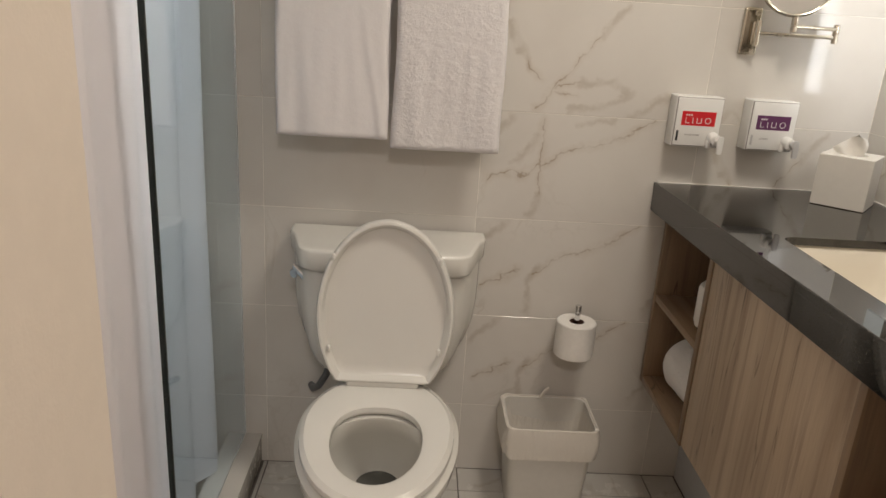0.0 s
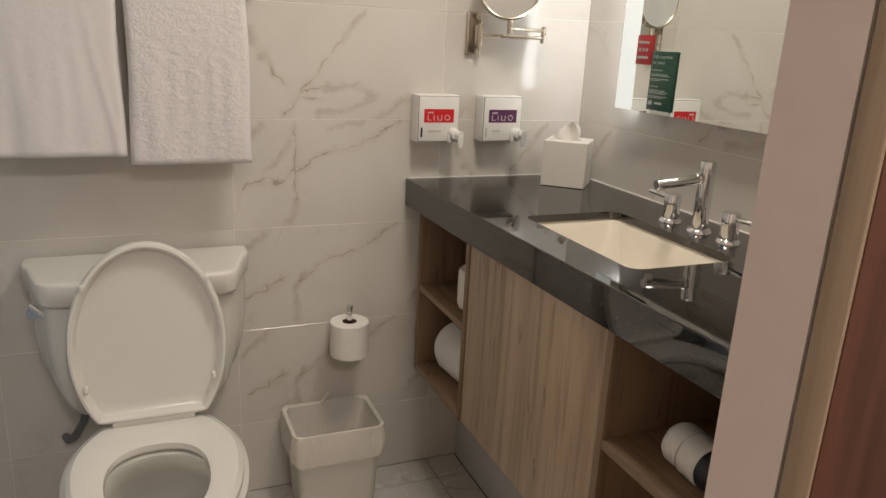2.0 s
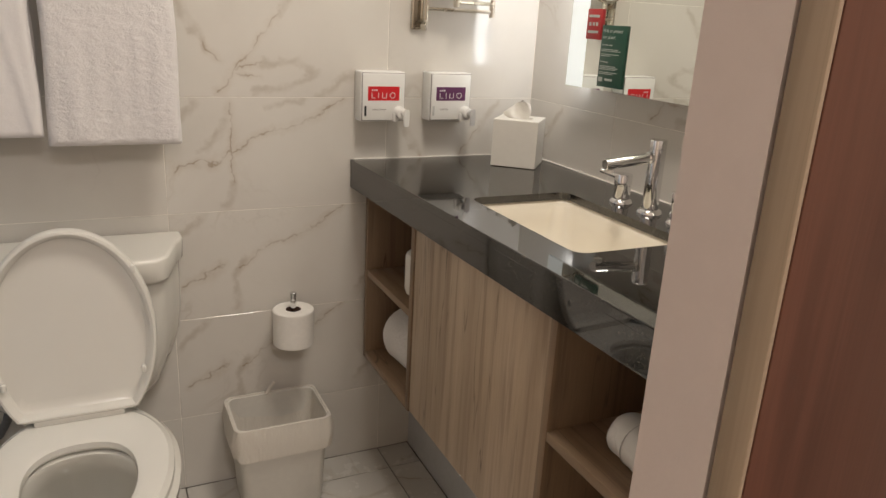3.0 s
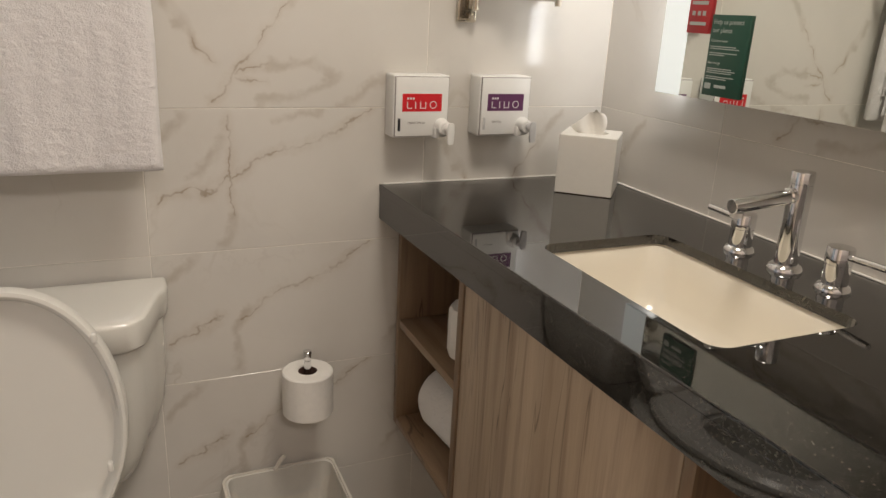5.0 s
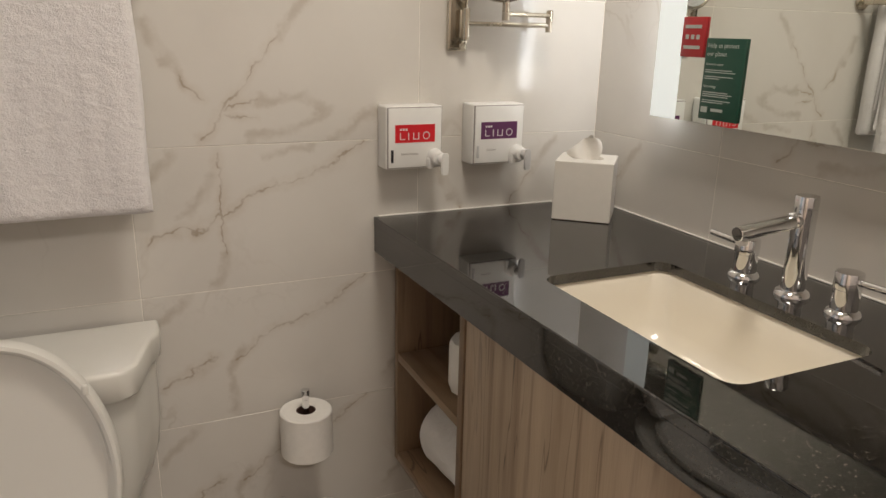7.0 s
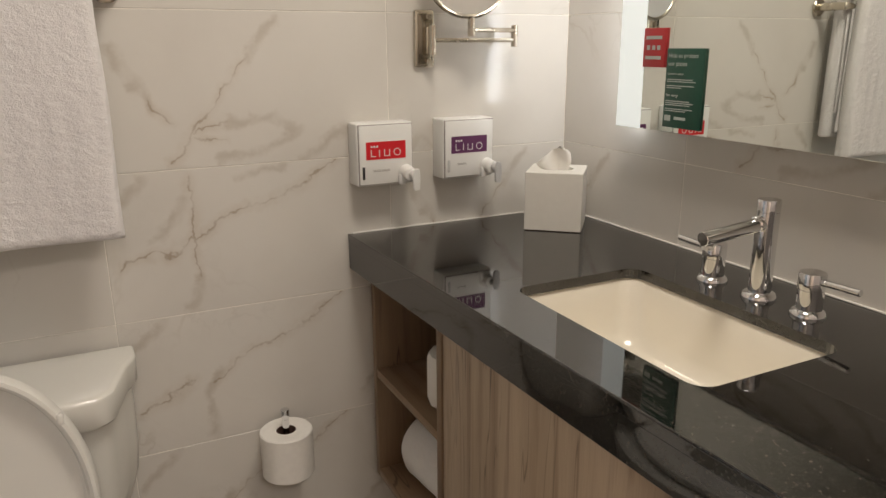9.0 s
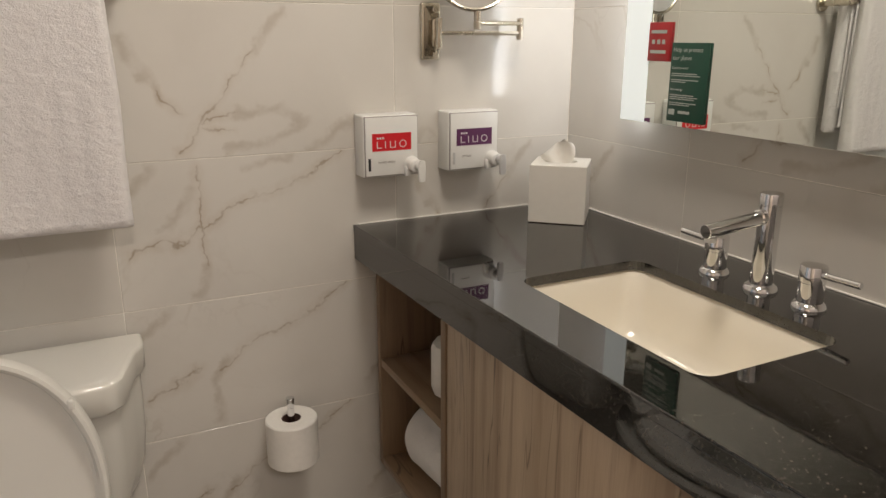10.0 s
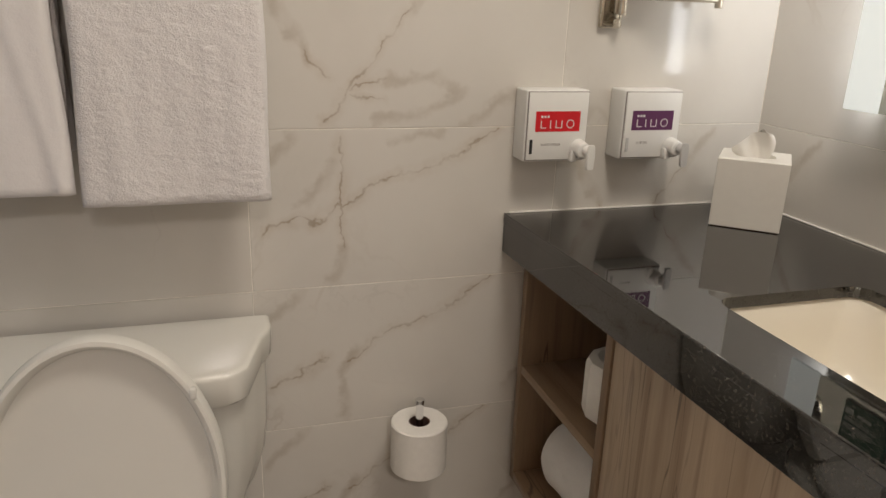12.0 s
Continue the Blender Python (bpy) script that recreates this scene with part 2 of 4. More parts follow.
def terry(name, colour, depth=1.0):
    s = Nodes(name)
    co = s.coords()
    n1 = s.noise(co, 420.0, 2.0)
    n2 = s.noise(s.vec("MULTIPLY", co, (0.8, 1, 1)), 70.0, 4.0, 0.6)
    n3 = s.noise(co, 24.0, 3.0)
    h = s.math("ADD", s.math("ADD", s.math("MULTIPLY", n1, 0.30), n2), s.math("MULTIPLY", n3, 0.5))
    s.bump(h, 0.6 * depth, 0.008)
    s.b.inputs["Sheen Weight"].default_value = 0.25
    lo = tuple(c * 0.95 for c in colour) + (1,)
    return s.done(s.mix(n2, lo, rgb(*colour)), 0.97)


def wood(name, light, mid, dark, rough=0.42, axis=2):
    """Veneer with long grain along the axis, streaks of three widths and a few dark lines."""
    s = Nodes(name)
    k = [1.0, 1.0, 1.0]
    k[axis] = 0.05
    co = s.coords(tuple(k), True)
    warp = s.vec("SCALE", s.vec("SUBTRACT", s.noise(co, 9.0, 2.0, out="Color"), (0.5, 0.5, 0.5)), 0.05)
    co = s.vec("ADD", co, warp)
    a = s.noise(co, 10.0, 3.0)
    b = s.noise(co, 38.0, 4.0, 0.55)
    c = s.noise(co, 330.0, 2.0)
    col = s.mix(s.span(a, 0.34, 0.66), rgb(*light), rgb(*mid))
    col = s.mix(s.span(b, 0.50, 0.72, 0.0, 0.55), col, rgb(*dark))
    col = s.mix(s.span(b, 0.25, 0.42, 0.45, 0.0), col, rgb(*light))
    line = s.span(s.math("ABSOLUTE", s.math("SUBTRACT", s.noise(co, 17.0, 3.0), 0.45)), 0.0, 0.009, 0.85, 0.0)
    col = s.mix(s.math("MULTIPLY", line, s.span(a, 0.42, 0.6)), col, rgb(*[x * 0.55 for x in dark]))
    col = s.mix(s.span(c, 0.35, 0.7, 0.0, 0.14), col, rgb(*dark))
    s.bump(s.math("ADD", b, s.math("MULTIPLY", c, 0.5)), 0.15, 0.001)
    return s.done(col, s.span(b, 0.3, 0.7, rough * 0.85, rough * 1.15))


def granite():
    s = Nodes("black_granite")
    co = s.coords()
    v = s.add("ShaderNodeTexVoronoi")
    v.inputs["Scale"].default_value = 680.0
    s.link(co, v.inputs["Vector"])
    sep = s.add("ShaderNodeSeparateColor")
    s.link(v.outputs["Color"], sep.inputs[0])
    fleck = s.span(sep.outputs[0], 0.80, 1.0)
    v2 = s.add("ShaderNodeTexVoronoi")
    v2.inputs["Scale"].default_value = 300.0
    s.link(co, v2.inputs["Vector"])
    sep2 = s.add("ShaderNodeSeparateColor")
    s.link(v2.outputs["Color"], sep2.inputs[0])
    chip = s.math("MULTIPLY", s.span(sep2.outputs[1], 0.82, 0.95), s.span(v2.outputs["Distance"], 0.25, 0.5, 1.0, 0.0))
    n = s.noise(co, 90.0, 4.0)
    col = s.mix(s.span(n, 0.4, 0.7), rgb(0.002, 0.002, 0.0022), rgb(0.010, 0.009, 0.008))
    col = s.mix(s.math("MULTIPLY", fleck, 0.5), col, rgb(0.12, 0.105, 0.088))
    col = s.mix(s.math("MULTIPLY", chip, 0.55), col, rgb(0.14, 0.112, 0.085))
    s.b.inputs["IOR"].default_value = 1.85
    return s.done(col, s.span(n, 0.3, 0.7, 0.022, 0.040))


def clear_glass():
    s = Nodes("tinted_shower_glass")
    s.b.inputs["Transmission Weight"].default_value = 1.0
    s.b.inputs["IOR"].default_value = 1.45
    return s.done(rgb(0.66, 0.78, 0.85), 0.0)


def looking_glass(name="mirror_silver", tint=(0.87, 0.905, 0.87)):
    s = Nodes(name)
    return s.done(rgb(*tint), 0.012, 1.0)


def glow(name, colour, strength):
    s = Nodes(name)
    s.b.inputs["Emission Color"].default_value = rgb(*colour)
    s.b.inputs["Emission Strength"].default_value = strength
    return s.done(rgb(0.8, 0.84, 0.84), 0.35)


def cloth():
    s = Nodes("white_curtain_cloth")
    co = s.coords()
    s.bump(s.noise(co, 500.0, 1.0), 0.2, 0.0008)
    s.b.inputs["Transmission Weight"].default_value = 0.0
    return s.done(s.mix(s.noise(co, 6.0), rgb(0.84, 0.80, 0.83), rgb(0.90, 0.86, 0.89)), 0.85)


M_LINER = liner()
M_TOWEL = terry("white_terry", (0.77, 0.735, 0.725))
M_TOWEL_SMOOTH = terry("white_smooth_terry", (0.79, 0.755, 0.745), 0.25)
M_TOWEL_FLAT = terry("white_towel_roll", (0.84, 0.82, 0.80))
M_WOOD = wood("pale_walnut_veneer", (0.52, 0.405, 0.29), (0.40, 0.30, 0.205), (0.22, 0.15, 0.10))
# walnut for the vanity's inside, its colour darkened to carry the shade there
M_WOOD_SHADED = wood("shaded_walnut_veneer", (0.27, 0.185, 0.115), (0.21, 0.135, 0.08), (0.11, 0.062, 0.036))
M_WOOD_SHADED_Y = wood("shaded_walnut_veneer_along", (0.31, 0.22, 0.14), (0.25, 0.165, 0.10), (0.14, 0.082, 0.05), axis=1)
M_WOOD_SHADED_DEEP = wood("deep_shaded_walnut_veneer", (0.20, 0.10, 0.06), (0.14, 0.065, 0.038), (0.06, 0.026, 0.016))
M_DOOR_EDGE = wood("greige_door_edge", (0.36, 0.28, 0.20), (0.30, 0.23, 0.16), (0.17, 0.125, 0.085))
M_DOOR = wood("red_brown_door_veneer", (0.115, 0.046, 0.030), (0.082, 0.031, 0.020), (0.040, 0.014, 0.009), rough=0.32)
M_GRANITE = granite()
M_GLASS = clear_glass()
M_MIRROR = looking_glass()
M_FROST = glow("frosted_lit_strip", (0.93, 1.0, 0.98), 0.42)
M_LENS = glow("lamp_lens", (1.0, 0.88, 0.72), 6.0)
M_CLOTH = cloth()

# ---- the room's shell ----
XL, XR, YB = -1.30, 1.165, 2.20
BACK0, BACK1, SIDE0, SIDE1 = YB + 0.0010, YB + 0.14, XR + 0.0010, XR + 0.14
wall_back = whole("wall_back", box(XL - 0.15, BACK0, 0, SIDE1, BACK1, CEIL), M_GROUT, "white marble-look tiled wall behind the toilet", "wall", "structure")
wall_right = whole("wall_right", box(SIDE0, 0.50, 0, SIDE1, BACK0, CEIL), M_GROUT, "white marble-look tiled wall behind the vanity mirror", "wall", "structure")
wall_left = whole("wall_left", box(XL - 0.15, 0.695, 0, XL - 0.001, BACK0, CEIL), M_GROUT, "tiled wall inside the shower", "wall", "structure")
JX, JY0, JY1 = 0.300, 0.597, 0.655
wall_front_right = whole("wall_front_right", box(JX, JY0, 0, SIDE0, JY1, CEIL), M_PAINT_COOL, "off-white painted partition beside the doorway", "wall", "structure")
LX, LY0, LY1 = -0.275, 0.695, 0.850
wall_front_left = whole("wall_front_left", box(XL - 0.007, LY0, 0, LX, LY1, CEIL), M_PAINT, "cream painted partition at the shower's end", "wall", "structure")
whole("wall_hall_left", box(-0.95, -1.6, 0, -0.85, LY0, CEIL), M_PAINT, "cream painted hall wall", "wall", "structure")
whole("wall_hall_right", box(SIDE1, -1.6, 0, SIDE1 + 0.1, 0.5, CEIL), M_PAINT, "cream painted hall wall", "wall", "structure")
whole("wall_hall_end", box(-0.95, -1.7, 0, SIDE1 + 0.1, -1.6, CEIL), M_PAINT, "cream painted wall closing the hall", "wall", "structure")
whole("ceiling", box(XL - 0.15, -1.7, CEIL, SIDE1 + 0.1, BACK1, CEIL + 0.1), M_CEIL, "white painted ceiling", "ceiling", "structure")
floor = whole("floor", box(XL - 0.15, -1.7, -0.10, SIDE1 + 0.1, BACK1, -0.004), M_GROUT_DARK, "pale marble-look floor tiles with dark grout", "floor", "structure")
whole("door_casing_left", box(LX - 0.07, LY0 - 0.016, 0, LX - 0.002, LY0, 2.1, 0.002), M_DOOR, "dark brown wooden casing beside the doorway", "trim", "structure")


# ---- shower: curb, glass, curtain ----
curb = thing("shower_curb", (-0.5, 1.5, 0), "marble-look tiled curb under the shower glass", "curb")
part("curb_tile", box(-0.555, 0.85, 0, -0.450, YB, 0.088, 0.003), M_FLOOR, curb)
part("curb_cap", box(-0.557, 0.85, 0.088, -0.447, YB, 0.094, 0.002), M_TILE, curb)
glass = thing("shower_screen", (-0.5, 1.9, 0.094), "fixed pane of blue-green tinted shower glass on the curb", "shower screen")
pane = part("pane", box(-0.505, 1.598, 0.098, -0.495, YB - 0.003, 2.05), M_GLASS, glass, smooth=0)
pane.visible_shadow = False
part("edge", box(-0.5055, 1.590, 0.097, -0.4945, 1.5975, 2.05, 0.001), M_SEAL, glass, "dark green polished glass edge")
part("wall_seal", box(-0.503, YB - 0.0025, 0.095, -0.497, YB - 0.0005, 2.05), M_GREY_PLASTIC, glass, "grey silicone seal")
part("bottom_seal", box(-0.504, 1.598, 0.0942, -0.496, YB - 0.003, 0.0975), M_GREY_PLASTIC, glass, "grey silicone seal")


def curtain():
    rings, n = [], 90
    for k in range(26):
        z = 0.10 + (2.08 - 0.10) * k / 25
        row = []
        for side in (0, 1):
            for i in range(n):
                f = i / (n - 1) if side == 0 else 1 - i / (n - 1)
                y = 1.02 + f * 1.08
                amp = 0.020 + 0.007 * math.sin(7 * f + z)
                x = -0.560 + amp * math.sin(f * 45 + 0.5 * math.sin(2.2 * z) + 2.0 * math.sin(5 * f)) + 0.004 * noise.noise((f * 6, z * 1.5, 0))
                row.append((x + 0.0016 * side, y, z))
        rings.append(row)
    return loft(rings)


curt = thing("shower_curtain", (-0.560, 1.3, 0.10), "white cloth shower curtain hanging in loose folds", "curtain")
part("cloth", curtain(), M_CLOTH, curt, smooth=60)
part("curtain_rod", rod((-0.560, LY1, 2.10), (-0.560, YB, 2.10), 0.0125), M_CHROME, curt, "chrome rod")

# ---- ceiling lamps ----
for cx, cy in ((0.60, 1.38), (0.10, -0.55)):
    dl = thing("ceiling_light", (cx, cy, CEIL), "round recessed ceiling light, lit", "lamp", "recessed lights")
    part("trim_ring", lathe(cx, cy, [(0.17, CEIL), (0.175, CEIL - 0.006), (0.165, CEIL - 0.012), (0.150, CEIL - 0.012), (0.150, CEIL - 0.002)], 40, False, False), M_CEIL, dl)
    part("lens", lathe(cx, cy, [(0.149, CEIL - 0.002), (0.149, CEIL - 0.008)], 40), M_LENS, dl)

# ---- vanity ----
CT = 0.921
CX0, CY0 = 0.611, 0.660
SKEW = 0.030  # the front edge runs a little out of square with the wall
SLAB, APRON = 0.017, 0.845
SX0, SX1, SY0, SY1 = 0.735, 0.992, 1.318, 1.731


def edge_x(y):
    return CX0 + SKEW * (YB - y)


def skewed(bm):
    """Slides a strip built along the back end's x to follow the front edge."""
    for v in bm.verts:
        v.co.x += SKEW * (YB - v.co.y)
    return bm


def slab():
    bm = bmesh.new()
    outer = [(edge_x(CY0), CY0, CT), (XR, CY0, CT), (XR, YB - 0.001, CT), (edge_x(YB - 0.001), YB - 0.001, CT)]
    inner = rrect((SX0 + SX1) / 2, (SY0 + SY1) / 2, SX1 - SX0, SY1 - SY0, 0.028, CT, 6)
    edges = []
    for ring in (outer, inner):
        vs = [bm.verts.new(p) for p in ring]
        edges += [bm.edges.new((a, b)) for a, b in zip(vs, vs[1:] + vs[:1])]
    bmesh.ops.triangle_fill(bm, edges=edges, use_beauty=True)
    got = bmesh.ops.extrude_face_region(bm, geom=bm.faces[:])
    bmesh.ops.translate(bm, vec=(0, 0, -SLAB), verts=[v for v in got["geom"] if isinstance(v, bmesh.types.BMVert)])
    bmesh.ops.recalc_face_normals(bm, faces=bm.faces[:])
    return bm


worktop = thing("countertop", (0.9, 1.4, APRON), "polished black granite vanity top with a sink cut-out", "worktop")
part("slab", slab(), M_GRANITE, worktop, smooth=0)
part("apron", skewed(box(CX0 + 0.0005, CY0, APRON, CX0 + 0.026, YB - 0.001, CT - SLAB - 0.0002, 0.001)), M_GRANITE, worktop, smooth=0)
part("polished_arris", skewed(rod((CX0 + 0.0014, CY0, CT - 0.0014), (CX0 + 0.0014, YB - 0.0012, CT - 0.0014), 0.0022, 12)), M_GRANITE, worktop)
part("caulk_back", box(CX0 + 0.01, YB - 0.005, CT, XR - 0.005, YB - 0.0004, CT + 0.003, 0.001), M_TISSUE, worktop, "white caulk bead")
part("caulk_side", box(XR - 0.005, CY0, CT, XR - 0.0004, YB - 0.006, CT + 0.003, 0.001), M_TISSUE, worktop, "white caulk bead")


def basin_bowl():
    cx, cy, w, h = (SX0 + SX1) / 2, (SY0 + SY1) / 2, SX1 - SX0 + 0.012, SY1 - SY0 + 0.012
    rows = []
    for dx, dz, r in ((0.03, 0, 0.05), (0.0, 0, 0.034), (-0.008, -0.006, 0.036), (-0.022, -0.045, 0.044), (-0.040, -0.090, 0.05), (-0.062, -0.112, 0.052), (-0.10, -0.122, 0.05), (-0.20, -0.126, 0.02)):
        rows.append(rrect(cx, cy, w + dx, h + dx * 1.15, r, CT - SLAB - 0.0005 + dz))
    return loft(rows, False, True)


sink = thing("sink", ((SX0 + SX1) / 2, (SY0 + SY1) / 2, 0.77), "cream rectangular undermount ceramic sink", "sink")
part("basin", basin_bowl(), M_BASIN, sink)
part("drain", lathe((SX0 + SX1) / 2 + 0.01, (SY0 + SY1) / 2, [(0.024, 0.7722), (0.024, 0.7745), (0.02, 0.7755), (0.006, 0.776)]), M_CHROME, sink, "chrome drain")

DX = 0.652
door = thing("vanity_cabinet", (0.9, 1.53, 0.30), "pale walnut veneer sink cabinet with a plain front panel", "cabinet")
part("door", box(DX, 1.258, 0.350, DX + 0.019, 1.828, APRON - 0.001, 0.001), M_WOOD, door)
part("body", box(DX + 0.0195, 1.261, 0.346, XR, 1.826, 0.76), M_WOOD_SHADED_DEEP, door, smooth=0)


def open_unit(name, y0, y1, label, sz):
    u = thing(name, ((DX + XR) / 2, (y0 + y1) / 2, 0.346), label, "shelf unit", "open vanity shelves")
    t = 0.019
    # shade inside the unit is put into these darker veneers, deepest at the back
    part("side_panel", box(DX - 0.003, y1 - t, 0.346, XR, y1, APRON - 0.001, 0.0008), M_WOOD_SHADED, u)
    part("side_panel", box(DX - 0.003, y0, 0.346, XR, y0 + t, APRON - 0.001, 0.0008), M_WOOD_SHADED, u)
    part("bottom_panel", box(DX - 0.003, y0 + t, 0.346, XR, y1 - t, 0.366, 0.0008), M_WOOD_SHADED_Y, u)
    part("shelf", box(DX - 0.002, y0 + t, sz - 0.019, XR - 0.03, y1 - t, sz, 0.0008), M_WOOD_SHADED_Y, u)
    part("back_panel", box(XR - 0.028, y0 + t, 0.367, XR - 0.010, y1 - t, APRON - 0.002), M_WOOD_SHADED_DEEP, u, smooth=0)
    return u


open_unit("open_shelf_unit", 1.830, 2.172, "open walnut shelf unit below the vanity top", 0.617)
open_unit("open_shelf_unit", 0.670, 1.254, "open walnut shelf unit below the vanity top, one white item inside", 0.637)
whole("plinth", box(0.815, CY0, -0.002, XR, YB - 0.0006, 0.345), M_PLINTH, "grey painted plinth under the vanity", "trim", "structure", smooth=0)

# ---- tap ----
FX, FY = 1.060, 1.517
tap = thing("faucet", (FX, FY, CT), "chrome widespread bathroom faucet with a straight spout", "faucet")
part("base_ring", lathe(FX, FY, [(0.027, CT), (0.027, CT + 0.003), (0.024, CT + 0.008), (0.020, CT + 0.010)]), M_CHROME, tap)
part("body", lathe(FX, FY, [(0.0175, CT + 0.008), (0.0175, CT + 0.139), (0.0166, CT + 0.1395), (0.0166, CT + 0.141), (0.0175, CT + 0.1415), (0.0175, CT + 0.157), (0.0166, CT + 0.1585)], 40), M_CHROME, tap)
part("spout", rod((FX - 0.012, FY, CT + 0.121), (FX - 0.130, FY + 0.004, CT + 0.110), 0.0112, 32, 0.001), M_CHROME, tap)
part("collar", rod((FX - 0.016, FY, CT + 0.1215), (FX - 0.026, FY, CT + 0.1207), 0.0128, 32, 0.002), M_CHROME, tap)
part("aerator", rod((FX - 0.118, FY + 0.004, CT + 0.100), (FX - 0.118, FY + 0.004, CT + 0.093), 0.009, 20), M_WHITE, tap)
for hy, sgn in ((1.614, 1), (1.428, -1)):
    hd = part("handle", lathe(FX, hy, [(0.0255, CT), (0.0255, CT + 0.003), (0.022, CT + 0.008), (0.0188, CT + 0.010), (0.0188, CT + 0.040), (0.0178, CT + 0.0405), (0.0178, CT + 0.042), (0.0196, CT + 0.0425), (0.0196, CT + 0.064), (0.0185, CT + 0.066)], 36), M_CHROME, tap)
    part("lever", rod((FX, hy + sgn * 0.018, CT + 0.055), (FX - 0.004, hy + sgn * 0.078, CT + 0.058), 0.0052, 16, 0.001), M_CHROME, hd)


# ---- mirror with lit frosted edge ----
MX, MY0, MY1, MZ0, MZ1 = 1.100, 0.72, 1.935, 1.152, 2.05
mir = thing("wall_mirror", (1.13, 1.3, MZ0), "large frameless wall mirror with frosted lit side strips", "mirror")
part("glass", box(MX, MY0 + 0.0705, MZ0, MX + 0.006, MY1 - 0.0705, MZ1, 0.0006), M_MIRROR, mir, smooth=0)
part("lit_strip", box(MX, MY1 - 0.070, MZ0, MX + 0.006, MY1, MZ1, 0.0006), M_FROST, mir, "frosted strip lit from behind", smooth=0)
part("lit_strip", box(MX, MY0, MZ0, MX + 0.006, MY0 + 0.070, MZ1, 0.0006), M_FROST, mir, "frosted strip lit from behind", smooth=0)
part("back_box", box(MX + 0.0062, MY0 + 0.03, MZ0 + 0.03, XR - 0.0005, MY1 - 0.03, MZ1 - 0.03), M_WHITE, mir, smooth=0)


def on_mirror(y, z):
    """Writing frame on the mirror's face: letters run towards -y."""
    return Matrix.Translation((MX - 0.0056, y, z)) @ Matrix(((0, 0, -1, 0), (-1, 0, 0, 0), (0, 1, 0, 0), (0, 0, 0, 1)))


def bar(parent, x0, x1, z0, z1, y=None, x=None, name="print_bar", material=None):
    if y is not None:
        b = box(x0, y - 0.0004, z0, x1, y, z1)
    else:
        b = box(x - 0.0004, x0, z0, x, x1, z1)
    return part(name, b, material or (M_PRINT_SOFT if y is None else M_PRINT), parent, smooth=0)


gs = thing("notice_sign", (MX, 1.754, 1.162), "dark green notice about saving water on the mirror", "sign")
part("plate", box(MX - 0.005, 1.709, 1.162, MX - 0.0003, 1.799, 1.302, 0.0008), M_GREEN, gs)
for words, size, z in (("Help us protect", 0.0112, 1.286), ("our planet", 0.0112, 1.272), ("Conserve water", 0.0062, 1.256), ("Save energy", 0.0062, 1.218)):
    lettering("words", words, size, on_mirror(1.794, z), M_PRINT_SOFT, gs)
for z, w in ((1.247, 0.062), (1.2435, 0.070), (1.236, 0.066), (1.2325, 0.036), (1.209, 0.058), (1.2055, 0.068), (1.202, 0.06), (1.195, 0.066), (1.1915, 0.050)):
    bar(gs, 1.794 - w, 1.794, z, z + 0.0016, x=MX - 0.0052)
bar(gs, 1.779, 1.794, 1.174, 1.184, x=MX - 0.0052, name="emblem")
bar(gs, 1.742, 1.770, 1.177, 1.182, x=MX - 0.0052, name="emblem")
rs = thing("hashtag_sign", (MX, 1.838, 1.267), "small red sign with white print on the mirror", "sign")
part("plate", box(MX - 0.005, 1.806, 1.268, MX - 0.0003, 1.863, 1.338, 0.0008), M_SIGN_RED, rs)
bar(rs, 1.815, 1.856, 1.318, 1.324, x=MX - 0.0052)
bar(rs, 1.815, 1.856, 1.282, 1.288, x=MX - 0.0052)
for y in (1.818, 1.831, 1.845):
    bar(rs, y, y + 0.008, 1.299, 1.307, x=MX - 0.0052, name="emblem")


